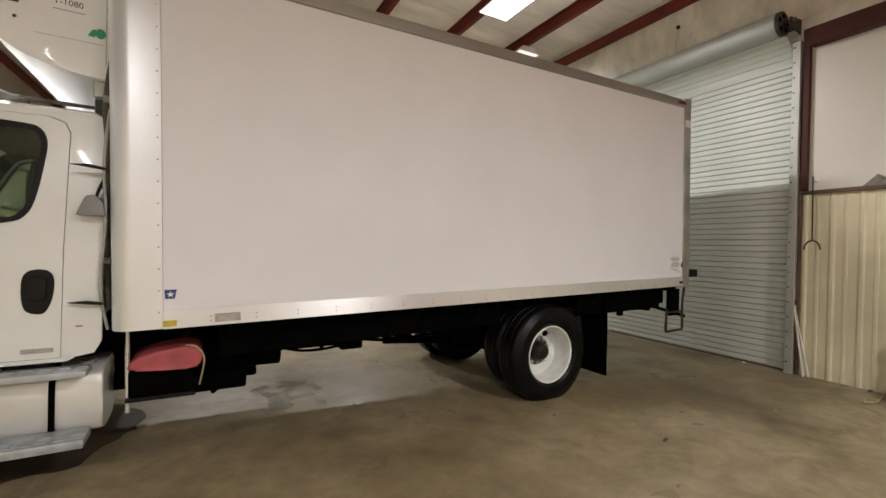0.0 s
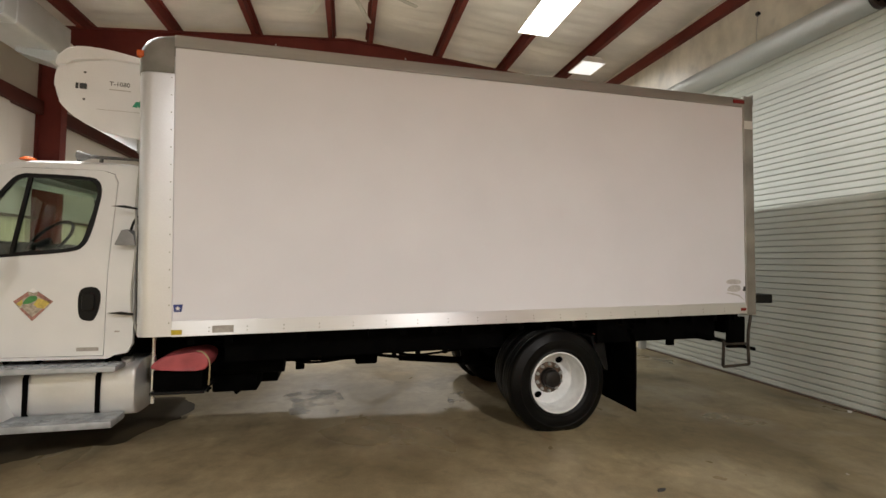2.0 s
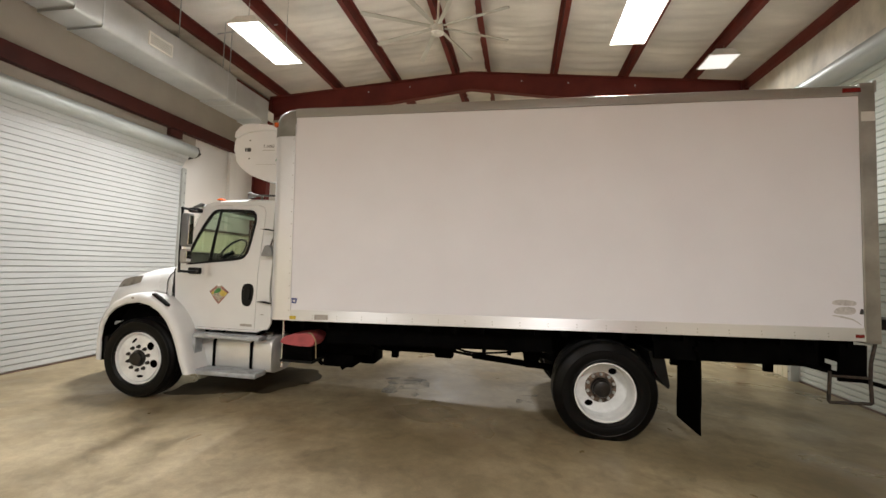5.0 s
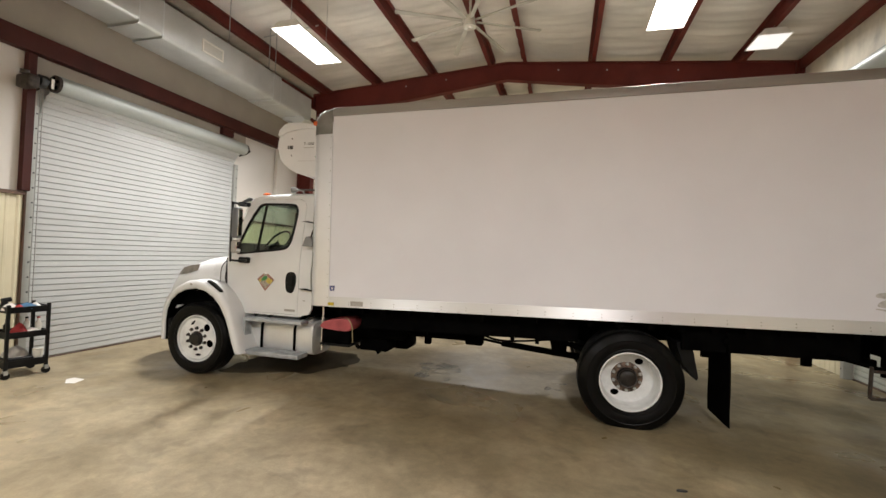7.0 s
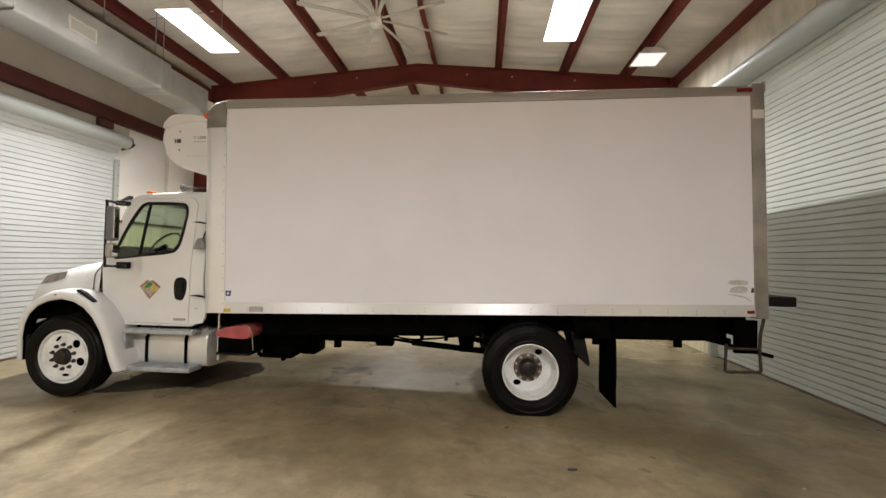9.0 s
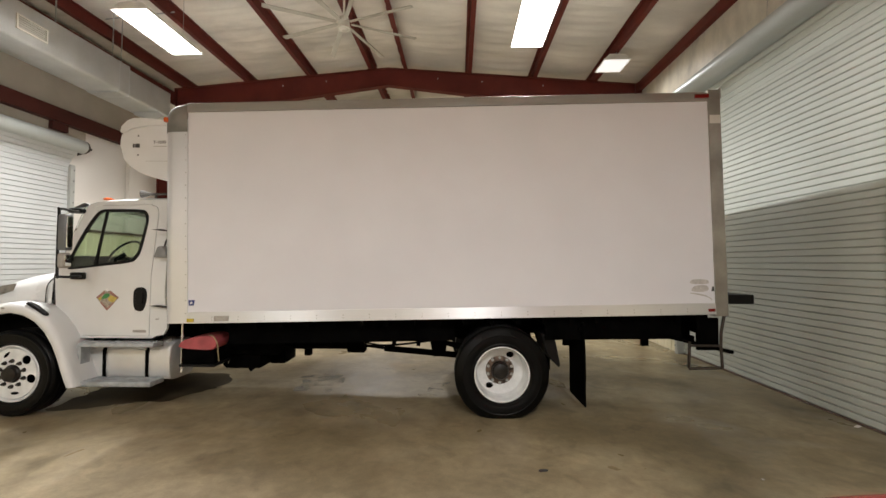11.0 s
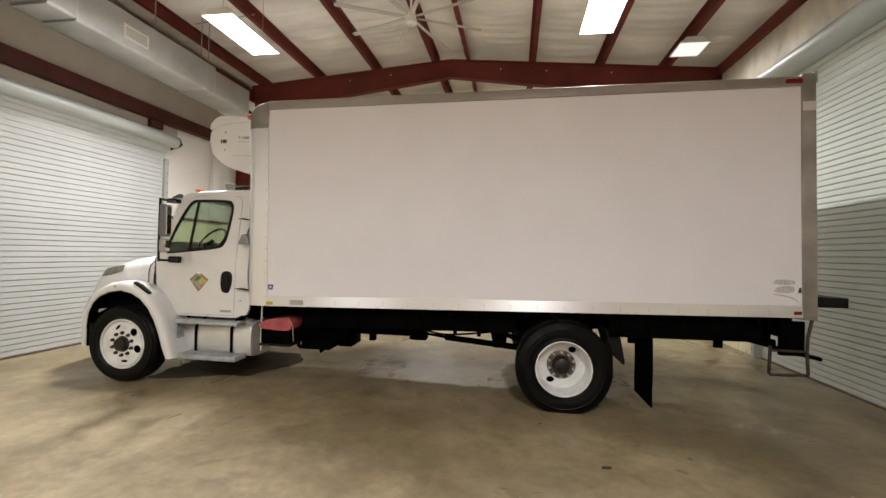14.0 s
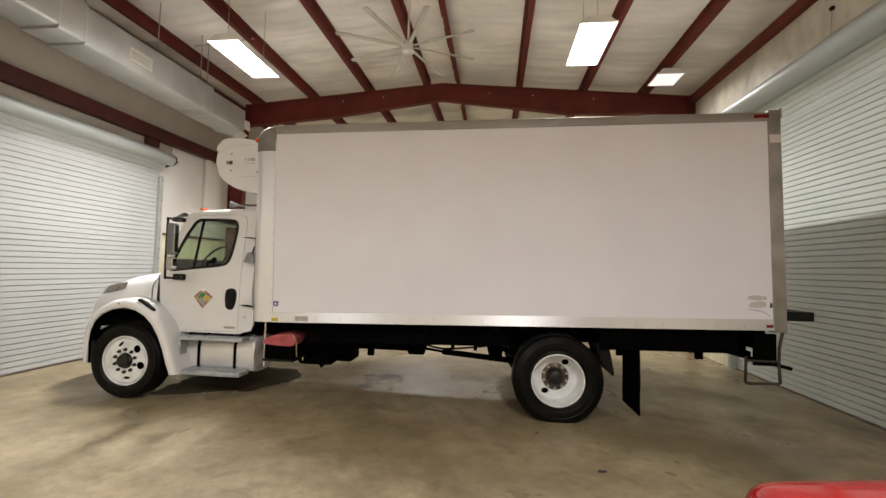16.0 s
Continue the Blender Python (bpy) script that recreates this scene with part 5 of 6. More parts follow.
# ---- chassis, axles, underside ----
frame_part = part("chassis_frame", box(-2.8, 6.0, 4.36, 4.44, 0.78, 1.0, 0), BLACK, truck, "black ladder chassis frame")
frame_part.matrix_local = LEAN_M
part("frame_rail", box(-2.8, 6.0, 5.20, 5.28, 0.78, 1.0, 0), BLACK, frame_part)
for x in (-2.0, 0.7, 1.9, 2.7, 4.4, 5.6):
    part("cross_tie", box(x, x + 0.1, 4.44, 5.20, 0.82, 0.98, 0), BLACK, frame_part)
part("sill", box(-0.2, 5.95, 4.32, 4.46, 1.0, 1.09, 0), BLACK, frame_part)
part("sill", box(-0.2, 5.95, 5.18, 5.32, 1.0, 1.09, 0), BLACK, frame_part)
part("side_skirt", box(0.1, 2.8, 4.18, 4.24, 0.74, 1.08, 0.01), BLACK, frame_part, "black underbody panel")
part("side_skirt", prism([(4.02, 0.80), (5.62, 0.785), (5.62, 1.1), (4.02, 1.1)], "y", 3.72, 3.76), BLACK, frame_part, "black underbody panel")
# unseen far-side panel, added to block lamp light under the box
part("side_skirt", box(-0.40, 0.78, 5.9, 5.98, 0.86, 1.1, 0.01), BLACK, frame_part, "black underbody panel")
# dark sheet added to hide the cross members in even black
part("side_skirt", box(0.2, 2.95, 3.84, 3.88, 0.79, 1.1, 0), BLACK, frame_part, "black underbody panel")
part("air_tank", rod((0.05, 4.18, 0.72), (0.70, 4.18, 0.72), 0.13, 20), BLACK, truck, "black compressed-air tank")
part("equipment_box", box(0.02, 0.44, 4.2, 4.6, 0.40, 0.92, 0.02, 2), BLACK, truck, "black underbody equipment box")
part("equipment_box", box(0.36, 0.58, 4.7, 5.13, 0.35, 0.95, 0.02, 2), BLACK, truck, "black underbody equipment box")
part("drip_tube", tube([(0.18, 4.5, 0.42), (0.185, 4.5, 0.34), (0.21, 4.5, 0.305)], 0.035), BLACK, truck)
part("drip_tube", tube([(-0.08, 4.3, 0.60), (-0.06, 4.3, 0.43), (-0.02, 4.3, 0.40)], 0.03), BLACK, truck)
part("hose_end", box(0.74, 0.84, 5.02, 5.11, 0.395, 0.56, 0.01), BLACK, truck)
shaft = part("drive_shaft", rod((1.97, 4.79, 0.56), (3.2, 4.79, 0.46), 0.043, 14), BLACK, truck, "black drive shaft")
part("shaft_neck", rod((1.68, 4.79, 0.60), (1.98, 4.79, 0.56), 0.02, 10), BLACK, shaft)
part("shaft_bearing", box(1.44, 1.70, 4.74, 4.90, 0.50, 0.80, 0.02), BLACK, shaft)
part("far_rail", box(0.55, 1.6, 4.98, 5.06, 0.505, 1.0, 0.01), BLACK, truck, "black underbody panel")
part("exhaust_pipe", tube(bend([(0.5, 5.3, 0.62), (1.5, 5.3, 0.64), (2.2, 5.3, 0.74), (2.8, 5.0, 0.86)]), 0.05), BLACK, truck)
for x in (2.12, 2.45):
    part("hanger", box(x, x + 0.05, 4.45, 4.52, 0.66, 0.82, 0), BLACK, truck)
for pts in ([(0.55, 4.1, 0.80), (0.9, 4.08, 0.70), (1.3, 4.1, 0.72), (1.6, 4.1, 0.80)], [(1.7, 4.12, 0.80), (2.0, 4.1, 0.735), (2.3, 4.1, 0.75), (2.7, 4.12, 0.80)]):
    part("air_line", tube(bend(pts), 0.013), BLACK, truck, "black sagging air line")
for x, d in ((1.02, 0.07), (1.36, 0.05), (1.78, 0.06)):
    part("line_clip", box(x, x + 0.045, 4.0, 4.06, 0.80 - d, 0.86, 0.006), BLACK, truck)
axle = part("rear_axle", rod((3.51, 4.0, 0.505), (3.51, 2 * CY - 4.0, 0.505), 0.075, 16), BLACK, truck, "black rear axle")
part("differential", lathe([(0, -0.2), (0.14, -0.17), (0.22, -0.06), (0.22, 0.06), (0.14, 0.17), (0, 0.2)], 3.51, CY, 0.505, 24), BLACK, axle)
# added out of sight to deepen the shadow on the floor below
part("belly_blocker", box(-2.6, -0.3, 4.3, 5.35, 0.47, 0.62, 0.02), BLACK, truck, "unseen black panel blocking light under the engine")
part("front_axle", box(-2.19, -2.07, 4.0, 2 * CY - 4.0, 0.40, 0.50, 0.02), BLACK, truck, "black front axle beam")
part("engine_block", box(-2.7, -1.6, 4.45, 5.2, 0.62, 1.35, 0.03), BLACK, truck)
part("transmission", box(-1.6, -0.4, 4.55, 5.1, 0.62, 1.0, 0.05), BLACK, truck)
for y in (4.34, 5.22):
    part("leaf_spring", prism([(2.75, 0.72), (3.1, 0.62), (3.51, 0.60), (3.9, 0.64), (4.25, 0.76), (4.25, 0.79), (3.9, 0.70), (3.51, 0.70), (3.1, 0.70), (2.75, 0.76)], "y", y, y + 0.08), BLACK, truck, "black leaf spring")
    part("spring_hanger", prism([(2.68, 0.55), (2.84, 0.55), (2.88, 0.85), (2.62, 0.85)], "y", y - 0.02, y + 0.1), BLACK, truck)
    part("front_spring", box(-2.75, -1.5, y, y + 0.08, 0.52, 0.60), BLACK, truck)
for y0, y1 in ((3.64, 4.26), (5.38, 6.0)):
    bm = prism([(4.435, 1.1), (4.455, 1.1), (4.472, 0.8), (4.478, 0.5), (4.474, 0.3), (4.478, 0.125), (4.463, 0.125), (4.458, 0.3), (4.46, 0.5), (4.454, 0.8)], "y", y0, y1)
    part("mud_flap", bm, BLACK, truck, "black rubber mud flap", smooth=60)
    part("flap_bar", rod((4.43, y0, 1.02), (4.43, y1, 1.02), 0.025, 8), BLACK, truck)
    part("quarter_guard", prism([(3.98, 0.95), (4.1, 0.95), (4.16, 0.86), (4.215, 0.58), (4.20, 0.545), (4.14, 0.61), (4.05, 0.72)], "y", y0 + 0.14, y1, 0.006, 1), BLACKPLASTIC, truck, "black rubber splash guard")
# rear underrun guard and side steps
for y in (3.635, 6.005):
    guard = part("side_step", tube([(5.67, y, 0.89), (5.66, y, 0.595), (5.67, y, 0.58), (6.03, y, 0.592), (6.045, y, 0.60), (6.03, y, 0.84), (6.035, y, 1.0), (6.075, y, 1.2)], 0.017), DRUMBROWN, truck, "dark rusty tubular rear step")
    part("rung", rod((5.67, y, 0.845), (6.025, y, 0.845), 0.015, 8), DRUMBROWN, guard)
    part("brace", rod((5.35, y + (0.08 if y < 5 else -0.08), 0.96), (6.22, y + (0.08 if y < 5 else -0.08), 0.755), 0.022, 8), BLACK, guard)
part("rear_beam", box(5.9, 6.0, 4.2, 5.5, 0.80, 1.14, 0.01), BLACK, truck, "black rear chassis beam")
part("tail_panel", box(5.79, 6.035, 3.68, 3.72, 0.785, 1.16, 0), BLACK, truck, "black underbody panel")
part("rear_beam_web", box(6.0, 6.08, 3.95, 5.69, 0.92, 1.18, 0.01), BLACK, truck, "black rear chassis beam")
part("underrun_bar", box(5.92, 6.0, 4.1, 5.55, 0.79, 0.88, 0.01), BLACK, truck, "black underrun bar")
for y in (4.3, 5.25):
    part("underrun_arm", box(5.86, 5.95, y, y + 0.09, 0.82, 1.0, 0.005), BLACK, truck)
part("tail_platform", box(6.10, 6.445, 3.66, 5.98, 1.325, 1.435, 0.01), BLACKPLASTIC, truck, "black folding rear platform")
for x in (4.35, 5.35):
    part("air_fitting", box(x, x + 0.09, 4.15, 4.2, 0.74, 0.86, 0), BLACK, truck)


# ---- wheels ----
def tyre_profile(r, w):
    return [(0.30, 0.03), (0.33, 0.0), (0.345, -0.010), (0.352, -0.016), (0.36, -0.013), (0.385, -0.021), (0.42, -0.024), (0.445, -0.021), (0.452, -0.024), (0.46, -0.018), (r - 0.03, 0.003), (r - 0.01, 0.02), (r, 0.04), (r, 0.075), (r - 0.011, 0.08), (r - 0.011, 0.088), (r, 0.093), (r, w / 2 - 0.006), (r - 0.011, w / 2 - 0.003), (r - 0.011, w / 2 + 0.003), (r, w / 2 + 0.006), (r, w - 0.093), (r - 0.011, w - 0.088), (r - 0.011, w - 0.08), (r, w - 0.075), (r, w - 0.04), (r - 0.01, w - 0.02), (r - 0.03, w - 0.003), (0.42, w + 0.012), (0.33, w), (0.30, w - 0.03)]


def wheel(x, y, z, s, rear):
    """One wheel whose outer face lies at y and which reaches inwards along s."""
    w, R = 0.275, 0.55 if rear else 0.497
    bm = lathe(tyre_profile(R, w), x, y, z, 56, s)
    for v in bm.verts:
        v.co.z = max(v.co.z, 0.001)
    wh = part("wheel", bm, RUBBER, truck, "black truck tyre on a white steel rim")
    if rear:
        rim = [(0.318, 0.018), (0.322, 0.006), (0.312, 0.0), (0.302, 0.012), (0.297, 0.05), (0.293, 0.09), (0.290, 0.16), (0.284, 0.228), (0.276, 0.237)]
        part("rim", lathe(rim, x, y, z, 56, s), WHEELWHITE, wh, "deep-dished white steel rim")
        holes = [ring(x + 0.222 * math.cos(radians(a)), z + 0.222 * math.sin(radians(a)), 0.046, 0.036, 14, radians(a)) for a in (56, 236)]
        part("disc", plate(ring(x, z, 0.28, 0.28, 40), holes, y + s * 0.237, s * 0.012), WHEELWHITE, wh, "white wheel disc")
        part("hub", lathe([(0.0, 0.115), (0.05, 0.117), (0.085, 0.13), (0.098, 0.15), (0.1, 0.195), (0.108, 0.205), (0.112, 0.237)], x, y, z, 32, s), HUBBLACK, wh, "greasy black hub")
        part("grease_ring", lathe([(0.108, 0.229), (0.16, 0.231), (0.17, 0.237)], x, y, z, 32, s), RUST, wh, "rusty grease ring round the hub")
        nut_r, ny = 0.147, 0.231
    else:
        rim = [(0.318, 0.02), (0.324, 0.006), (0.314, -0.002), (0.302, 0.012), (0.294, 0.045), (0.288, 0.05), (0.281, 0.018)]
        part("rim", lathe(rim, x, y, z, 56, s), WHEELWHITE, wh, "white steel rim")
        holes = [turned_ring(x + 0.224 * math.cos(radians(a)), z + 0.224 * math.sin(radians(a)), radial, 0.05, a + tilt) for a, radial, tilt in ((45, 0.052, 0), (-14, 0.054, 0), (109, 0.018, 24), (-81, 0.018, -4))]
        part("disc", plate(ring(x, z, 0.283, 0.283, 40), holes, y + s * 0.014, s * 0.006), WHEELWHITE, wh, "white wheel disc")
        part("hub", lathe([(0.0, -0.052), (0.055, -0.05), (0.08, -0.04), (0.086, -0.01), (0.098, 0.0), (0.104, 0.014)], x, y, z, 32, s), HUBBLACK, wh, "greasy black hub")
        nut_r, ny = 0.145, 0.014
    part("backing", lathe([(0.0, 0.265), (0.29, 0.265)], x, y, z, 32, s), BLACK, wh)
    k = 0.8 if rear else 1.0
    nut = lathe([(0.0, -0.035), (0.014 * k, -0.034), (0.016 * k, -0.018), (0.022 * k, -0.016), (0.024 * k, 0.0)], 0, 0, 0, 8, s)
    me = bpy.data.meshes.new("wheel_nut")
    nut.to_mesh(me)
    nut.free()
    me.materials.append(HUBBLACK if not rear else GALV_DULL)
    for k in range(10):
        a = 2 * math.pi * (k + 0.5) / 10
        o = new("wheel_nut", me)
        o.parent, o.location = wh, (x + nut_r * math.cos(a), y + s * ny, z + nut_r * math.sin(a))
    return wh


wheel(-2.105, 3.495, 0.49, 1, False)
wheel(-2.105, 2 * CY - 3.495, 0.49, -1, False)
wheel(3.50, 3.60, 0.50, 1, True)
wheel(3.50, 2 * CY - 3.60, 0.50, -1, True)
for y in (3.95, 2 * CY - 3.95):
    part("inner_tyre", lathe(tyre_profile(0.515, 0.275), 3.515, y, 0.515, 56, 1 if y < CY else -1), RUBBER, truck, "black inner dual tyre")


# ---- loose things ----
cushion = prism(smooth_loop([(-0.365, 0.75), (-0.35, 0.80), (-0.27, 0.852), (-0.06, 0.885), (0.04, 0.878), (0.092, 0.815), (0.055, 0.732), (-0.06, 0.726), (-0.2, 0.732)], 3), "y", 3.775, 4.15, 0.035, 3, True)
pad = thing("cushion", "faded red vinyl cushion on the black battery box", "cushion")
part("cover", cushion, REDVINYL, pad, smooth=60)
part("strap", tube(bend([(-0.02, 3.82, 0.892), (0.05, 3.775, 0.882), (0.099, 3.775, 0.80), (0.09, 3.82, 0.67), (0.073, 3.87, 0.57)]), 0.007, 6), TANCORD, pad, "tan cord")


def red_car():
    """A red pickup whose bonnet reaches into view: body, bonnet, lamps, cabin, wheels."""
    t = thing("pickup_car", "glossy red pickup parked with its nose towards the truck", "car", m=pose(-0.125, -0.17, 0))
    cx, w = 4.435, 0.97
    half = [(0.0, -0.80), (-0.012, -0.5), (-0.01, -0.22), (0.0, -0.12), (0.008, -0.075), (0.022, -0.042), (0.045, -0.018), (0.08, -0.005), (0.14, 0.004), (0.25, 0.016), (0.36, 0.03), (0.5, 0.046), (0.75, 0.062), (w, 0.068)]
    rows = []
    for k in range(15):
        s = (k / 8) ** 1.6 * 0.30 if k <= 8 else 0.30 + (k - 8) / 6 * 1.1
        q = max(0.0, 1 - s / 0.30)
        shrink, drop = 0.06 * q**2.6, 0.055 * q**2.6
        top = 1.241 + 0.035 * min(1, s / 1.2) - drop
        row = [(cx - w + shrink + dx * (w - shrink) / w, -0.14 - s, max(0.4, top + dz * (1 - 0.3 * q))) for dx, dz in half]
        rows.append(row + [(2 * cx - x, y, z) for x, y, z in row[-2::-1]])
    bm = loft(rows)
    bm.verts.ensure_lookup_table()
    bm.faces.new(bm.verts[: len(rows[0])])
    part("front_body", bm, REDPAINT, t, smooth=50)
    for s in (-1, 1):
        part("headlamp", box(cx + s * 0.6 - 0.14, cx + s * 0.6 + 0.14, -0.235, -0.205, 0.78, 0.92, 0.02, 2), CHROME, t, "clear headlamp")
        for y in (-0.95, -4.4):
            wl = part("wheel", lathe(tyre_profile(0.38, 0.24), cx, 0, 0.38, 40), RUBBER, t)
            wl.matrix_local = Matrix.Translation((cx + s * 0.84, y, 0)) @ Matrix.Rotation(radians(90 * s), 4, "Z") @ Matrix.Translation((-cx, -0.12, 0))
    part("grille", box(cx - 0.42, cx + 0.42, -0.235, -0.2, 0.6, 0.92, 0.015, 2), CHROME, t, "chrome grille")
    part("bumper", box(cx - 0.84, cx + 0.84, -0.36, -0.16, 0.42, 0.60, 0.04, 3), CHROME, t, "chrome bumper")
    part("cabin", prism([(-1.62, 0.42), (-1.62, 1.27), (-2.05, 1.84), (-3.35, 1.86), (-3.6, 1.27), (-3.6, 0.42)], "x", cx - w, cx + w, 0.06, 3), REDPAINT, t)
    part("windscreen", loft([[(cx - 0.78, -1.66, 1.34), (cx + 0.78, -1.66, 1.34)], [(cx - 0.7, -2.0, 1.795), (cx + 0.7, -2.0, 1.795)]]), INK, t, "dark windscreen")
    part("bed", box(cx - w, cx + w, -5.3, -3.62, 0.42, 1.27, 0.03, 2), REDPAINT, t)
    return t


red_car()


def tool_cart():
    """Three-shelf black service cart on castors."""
    t = thing("service_cart", "black three-shelf service cart loaded with rags and bottles", "cart", m=pose(-4.08, 2.66, 0, 0, 0, -10))
    hx, hy = 0.21, 0.215
    for z, lip in ((0.15, 0.07), (0.52, 0.06), (0.84, 0.06)):
        bm = B()
        add_box(bm, -hx, hx, -hy, hy, z, z + 0.015)
        for x0, x1, y0, y1 in ((-hx, -hx + 0.015, -hy, hy), (hx - 0.015, hx, -hy, hy), (-hx + 0.015, hx - 0.015, -hy, -hy + 0.015), (-hx + 0.015, hx - 0.015, hy - 0.015, hy)):
            add_box(bm, x0, x1, y0, y1, z - lip * 0.3, z + lip)
        part("shelf", bm, BLACKPLASTIC, t)
    for x in (-hx + 0.012, hx - 0.012):
        for y in (-hy + 0.012, hy - 0.012):
            part("post", box(x - 0.018, x + 0.018, y - 0.018, y + 0.018, 0.09, 0.93), BLACKPLASTIC, t)
            cs = part("castor", rod((x - 0.018, y, 0.045), (x + 0.018, y, 0.045), 0.045, 16), BLACKPLASTIC, t)
            part("fork", box(x - 0.03, x + 0.03, y - 0.02, y + 0.02, 0.06, 0.11, 0), GALV_DULL, cs)


tool_cart()
CART = pose(-4.08, 2.66, 0, 0, 0, -10)


def on_cart(name, bm, material, label, category):
    o = single(name, bm, material, label, category, smooth=60)
    o.matrix_basis = CART
    return o


def lump(cx, cy, z, rx, ry, h, seed):
    """A crumpled soft heap with an uneven outline."""
    rows = []
    for k in range(7):
        u = k / 6
        r = math.cos(u * math.pi / 2) ** 0.7 if k < 6 else 0.02
        rows.append([(cx + rx * r * math.cos(a) * (1 + 0.25 * noise.noise((math.cos(a) * 2, seed, u * 2))), cy + ry * r * math.sin(a) * (1 + 0.25 * noise.noise((math.sin(a) * 2, seed + 5, u))), z + h * u * (1 + 0.3 * noise.noise((math.cos(a), math.sin(a), seed)))) for a in [2 * math.pi * i / 18 for i in range(18)]])
    return loft(rows, True)


on_cart("rag", lump(0.1, 0.02, 0.856, 0.10, 0.13, 0.08, 1), CLOTHBLUE, "crumpled blue shop towel on the cart", "rag")
on_cart("rag", lump(0.08, -0.15, 0.856, 0.10, 0.08, 0.08, 4), PAPER, "crumpled white cloth on the cart", "rag")
on_cart("rag", lump(0.0, 0.14, 0.856, 0.12, 0.06, 0.07, 7), PAPER, "white cloth on the cart", "rag")
on_cart("rag", lump(0.16, -0.09, 0.856, 0.04, 0.06, 0.07, 9), CLOTHRED, "red rag on the cart", "rag")
on_cart("rag", lump(0.05, -0.03, 0.536, 0.11, 0.09, 0.14, 11), CLOTHRED, "red rags on the cart shelf", "rag")
on_cart("rag", lump(0.1, 0.08, 0.536, 0.08, 0.1, 0.07, 15), PAPER, "white cloth on the cart shelf", "rag")
on_cart("toolbox", box(-0.14, 0.16, -0.2, 0.1, 0.167, 0.25, 0.03, 3), BLACKPLASTIC, "black tool case on the bottom shelf", "toolbox")
on_cart("rag", lump(0.02, -0.05, 0.25, 0.12, 0.13, 0.12, 21), LABELGREY, "grey cloth bundle on the tool case", "rag")
on_cart("jug", rod((0.1, 0.15, 0.167), (0.1, 0.15, 0.32), 0.05, 20, 0.055), PVC, "white plastic jug on the bottom shelf", "jug")
gun = thing("spray_gun", "dark spray gun standing on the cart", "tool", m=CART)
part("body", rod((0.0, -0.17, 0.856), (0.0, -0.17, 0.97), 0.045, 14, 0.03), BLACKPLASTIC, gun)
part("nozzle", rod((0.0, -0.2, 0.97), (0.0, -0.11, 0.985), 0.03, 12), BLACKPLASTIC, gun)
for k, (x, y, h, m_) in enumerate(((-0.1, 0.1, 0.17, PVC), (0.03, 0.17, 0.18, PVC), (-0.1, -0.1, 0.16, BLACKPLASTIC))):
    bt = thing("bottle", "plastic bottle standing on the cart shelf", "bottle", "bottles on the cart", m=CART)
    z = 0.536
    bm = lathe([(0, 0), (0.032, 0.0), (0.034, 0.02), (0.034, h * 0.65), (0.014, h * 0.85), (0.014, h), (0, h)], 0, 0, 0, 14)
    bmesh.ops.rotate(bm, verts=bm.verts, cent=(0, 0, 0), matrix=Matrix.Rotation(radians(90), 3, "X"))
    bmesh.ops.translate(bm, verts=bm.verts, vec=(x, y, z))
    part("body", bm, m_, bt)
    part("cap", rod((x, y, z + h), (x, y, z + h + 0.02), 0.017, 12), CLOTHRED if k else BLACKPLASTIC, bt)

single("paper_scrap", prism([(-3.31, 2.71), (-3.17, 2.60), (-3.06, 2.63), (-3.12, 2.79), (-3.30, 2.80)], "z", 0.001, 0.004), PAPER, "scrap of white paper on the floor", "paper")
single("floor_debris", prism(smooth_loop([(3.655, 2.345), (3.705, 2.35), (3.735, 2.365), (3.695, 2.375), (3.66, 2.365)], 2), "z", 0.001, 0.014), INK, "small dark scrap on the floor", "debris")

single("paper_scrap", prism([(7.38, 3.42), (7.47, 3.47), (7.45, 3.51), (7.36, 3.45)], "z", 0.001, 0.004), PAPER, "small white scrap on the floor by the roller door", "paper")
single("paper_scrap", prism([(5.48, 2.24), (5.505, 2.25), (5.50, 2.275), (5.475, 2.26)], "z", 0.001, 0.004), LABELGREY, "tiny pale scrap on the floor", "paper")


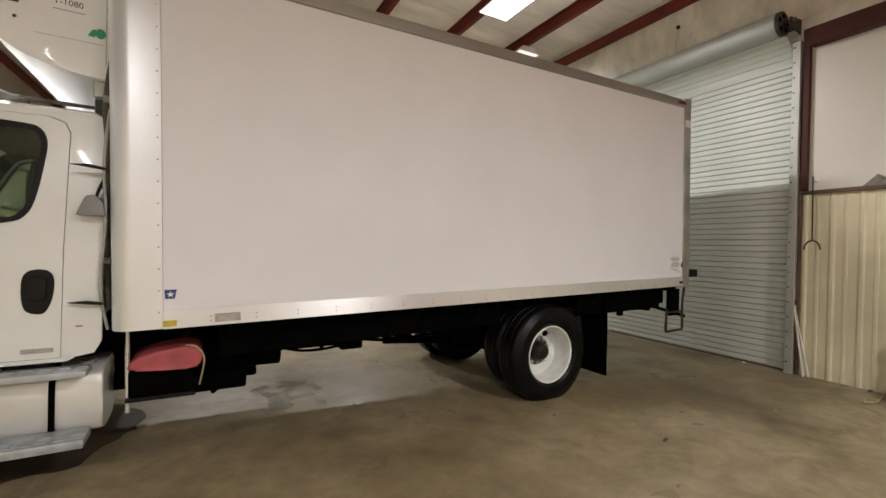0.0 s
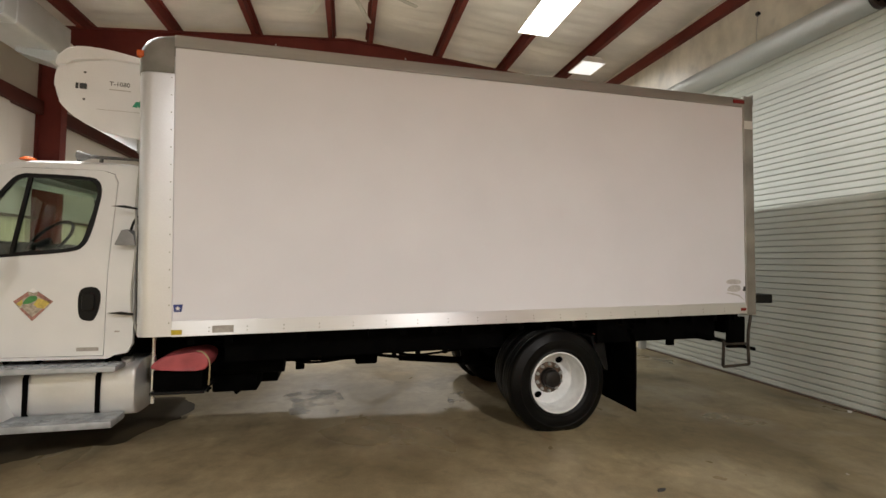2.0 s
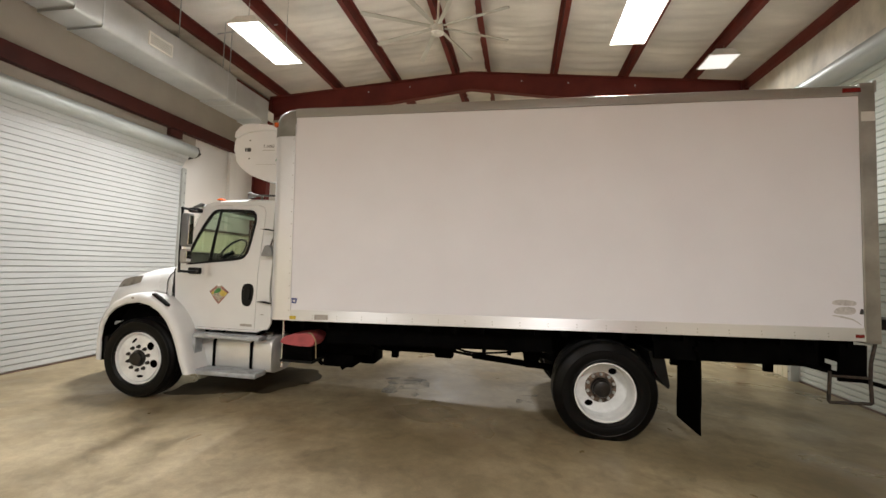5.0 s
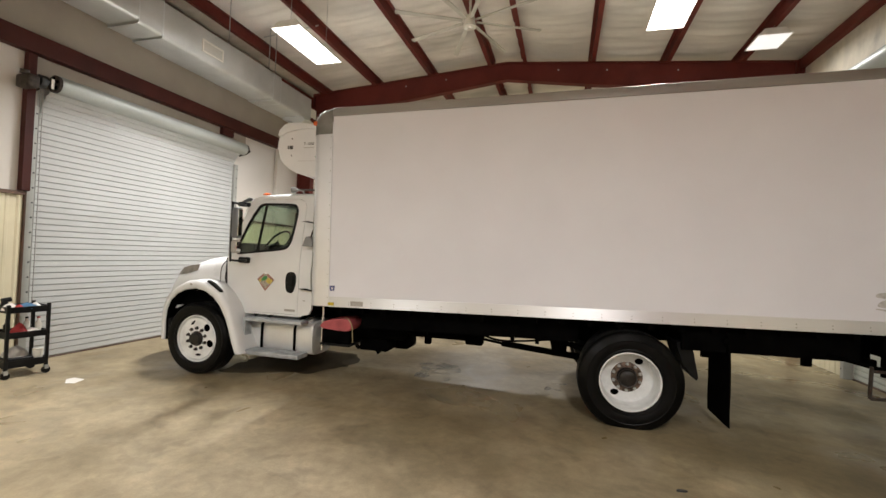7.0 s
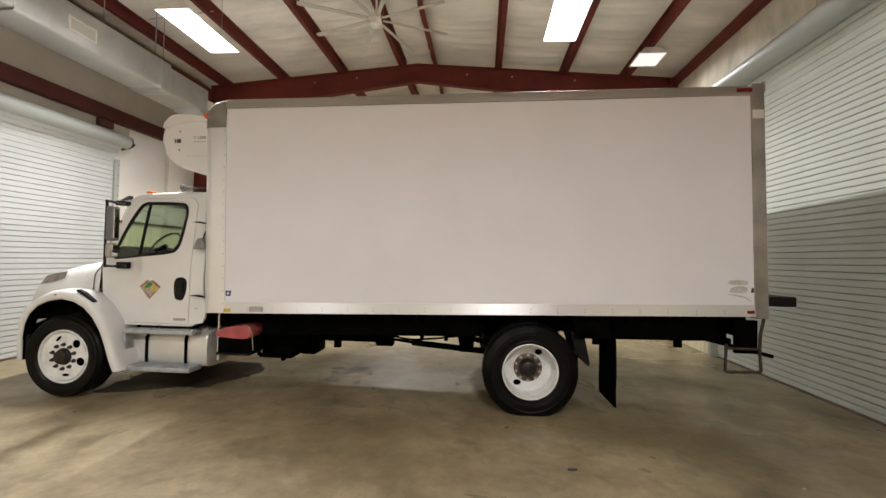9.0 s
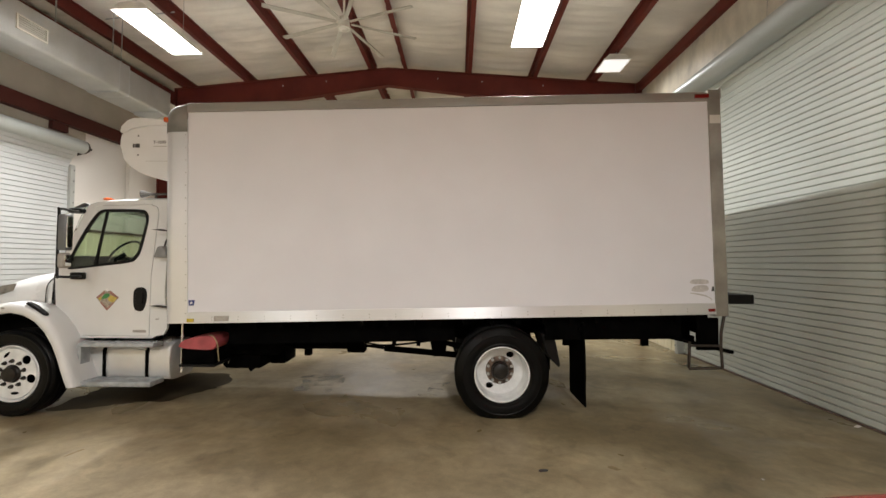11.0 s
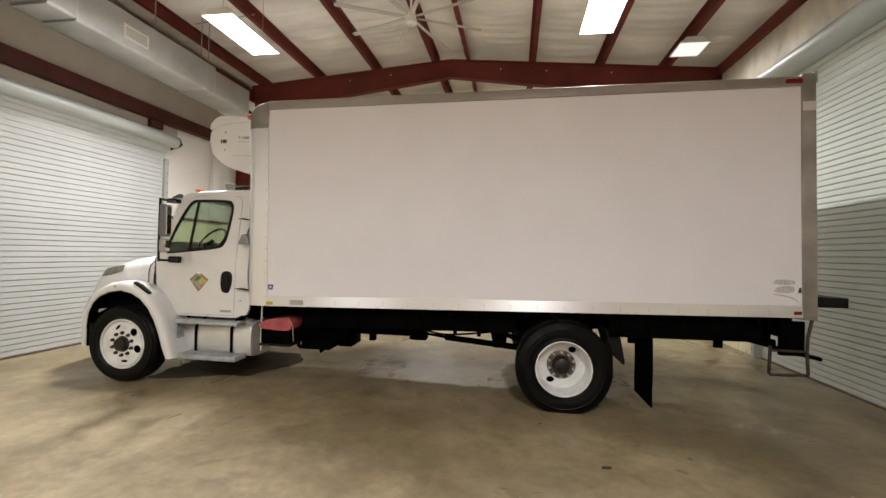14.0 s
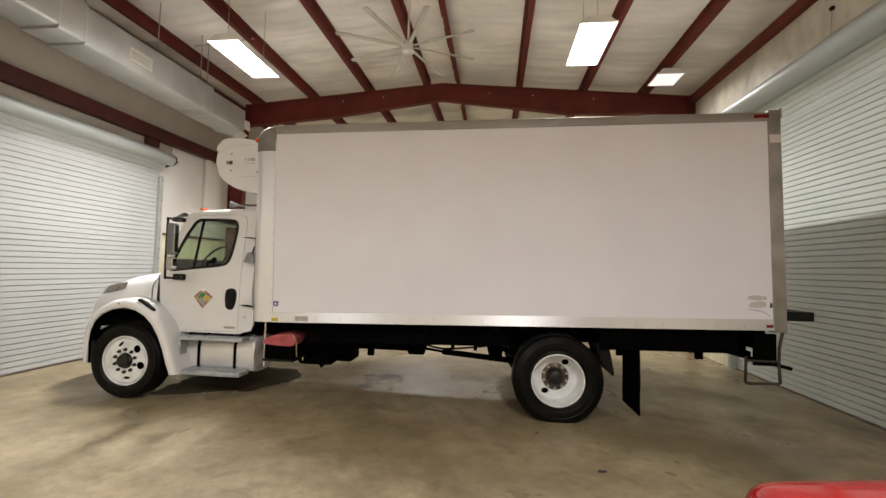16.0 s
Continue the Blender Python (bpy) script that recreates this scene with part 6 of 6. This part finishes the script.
def pressure_washer():
    """Grey sloping deck with a rounded bumper, a black rack behind it and a motor on top."""
    t = thing("pressure_washer", "grey and black wheeled pressure washer with a yellow hose", "pressure washer", m=pose(7.05, 1.14, 0, 0, 0, -37))
    part("deck", prism(smooth_loop([(-0.36, 0.14), (-0.40, 0.20), (-0.33, 0.27), (-0.16, 0.42), (-0.04, 0.60), (0.2, 0.62), (0.34, 0.6), (0.36, 0.2), (0.3, 0.13)], 3), "y", -0.33, 0.36, 0.05, 3, True), GREYPLASTIC, t, "grey moulded sloping deck", smooth=50)
    part("bumper", tube(bend([(-0.22, -0.34, 0.12), (-0.38, -0.32, 0.12), (-0.44, -0.15, 0.12), (-0.45, 0.0, 0.12), (-0.44, 0.18, 0.12), (-0.38, 0.34, 0.12), (-0.22, 0.37, 0.12)]), 0.045, 12), BLACKPLASTIC, t, "rounded black rubber bumper")
    part("chassis", box(-0.34, 0.34, -0.27, 0.3, 0.06, 0.14, 0.02, 2), PVC, t, "pale plastic chassis")
    for y in (-0.34, 0.3):
        wl = part("wheel", rod((0.2, y, 0.13), (0.2, y + 0.05, 0.13), 0.13, 24), RUBBER, t)
        part("hub", rod((0.2, y - 0.004, 0.13), (0.2, y + 0.054, 0.13), 0.05, 16), GREYPLASTIC, wl)
    for x in (0.0, 0.32):
        for y in (-0.29, 0.35):
            part("frame_post", box(x - 0.015, x + 0.015, y - 0.015, y + 0.015, 0.55, 1.35, 0.003), BLACK, t)
    for z, h in ((0.68, 0.16), (0.88, 0.14), (1.05, 0.10), (1.20, 0.13)):
        part("rack_box", box(-0.02, 0.34, -0.31, 0.46 if z > 1.1 else 0.41, z, z + h, 0.015, 2), BLACKPLASTIC if z != 1.05 else GREYPLASTIC, t, "dark equipment box")
    mot = part("motor", rod((0.12, -0.16, 1.46), (0.12, 0.50, 1.46), 0.10, 24), BLACKPLASTIC, t, "black electric motor")
    part("end_cap", rod((0.12, 0.50, 1.46), (0.12, 0.53, 1.46), 0.10, 24, 0.06), GREYPLASTIC, mot)
    part("motor_label", box(0.012, 0.024, 0.30, 0.42, 1.42, 1.49, 0.002), PAPER, mot, "plain white label")
    part("motor_foot", box(0.03, 0.22, -0.1, 0.28, 1.325, 1.36), BLACK, mot)
    part("terminal_box", box(0.06, 0.18, 0.02, 0.2, 1.53, 1.58, 0.01), BLACKPLASTIC, mot)
    for y, x, z in ((0.2, -0.17, 0.42), (0.26, -0.28, 0.31), (-0.05, -0.3, 0.3)):
        part("knob", rod((x, y, z - 0.03), (x - 0.02, y, z + 0.03), 0.03, 14, 0.024), BLACKPLASTIC, t)
    part("grip", tube(bend([(-0.18, 0.0, 0.42), (-0.26, 0.03, 0.46), (-0.33, 0.03, 0.38), (-0.36, 0.0, 0.26)]), 0.024), BLACKPLASTIC, t, "black trigger grip")
    part("hose", tube(bend([(0.0, 0.36, 0.86), (-0.06, 0.43, 0.89), (-0.13, 0.50, 0.78), (-0.16, 0.51, 0.66), (-0.13, 0.46, 0.50), (-0.1, 0.36, 0.44)], 8), 0.016), YELLOWHOSE, t, "yellow rubber hose")
    return t


pressure_washer()


def puddle(pts, seed, name="puddle", material=WET, label="wet film with a painted pale sheen on the concrete under the truck"):
    ragged = []
    for k, (x, y) in enumerate(smooth_loop(pts, 9)):
        ragged.append((x + 0.16 * noise.noise((x * 3.1, y * 3.1, seed)) + 0.05 * noise.noise((x * 11, y * 11, seed)), y + 0.12 * noise.noise((x * 3.1, y * 3.1, seed + 7)) + 0.04 * noise.noise((x * 11, y * 11, seed + 7))))
    single(name, prism(ragged, "z", 0.0005, 0.0015), material, label, name)


single("floor_hose", tube(bend([(6.675, 1.89, 0.012), (6.85, 1.82, 0.012), (7.09, 1.84, 0.014), (7.25, 1.82, 0.08), (7.33, 1.70, 0.16), (7.28, 1.50, 0.22)], 6), 0.011), TANCORD, "tan rubber hose rising from the floor to the washer", "hose", smooth=60)
single("floor_pipe", tube(bend([(6.72, 1.67, 0.025), (6.78, 1.60, 0.025), (6.85, 1.50, 0.025), (6.89, 1.40, 0.025)], 6), 0.024, 10), TANCORD, "pale plastic pipe lying on the floor beside the washer", "pipe", smooth=60)
single("floor_debris", lump(7.36, 2.01, 0.001, 0.05, 0.03, 0.02, 33), INK, "small dark scrap on the floor by the wainscot", "debris")
puddle([(0.65, 5.3), (0.70, 4.75), (0.82, 4.62), (1.0, 4.55), (1.12, 4.42), (1.25, 4.55), (1.2, 4.9), (1.35, 5.2), (1.1, 5.45), (0.85, 5.5)], 1)
puddle([(2.55, 4.42), (2.66, 4.36), (2.8, 4.55), (2.85, 4.9), (2.92, 5.1), (2.75, 5.05), (2.65, 4.75)], 2)
# damp patch that also carries the painted shadow of tank and steps
puddle([(-1.85, 3.72), (-1.3, 3.95), (-0.85, 4.08), (-0.4, 4.55), (-0.42, 5.2), (-0.7, 5.5), (-1.3, 5.4), (-1.8, 4.9), (-2.0, 4.4)], 5, "wet_patch", WET_SHADE, "dark damp patch with painted shade on the concrete under the fuel tank")
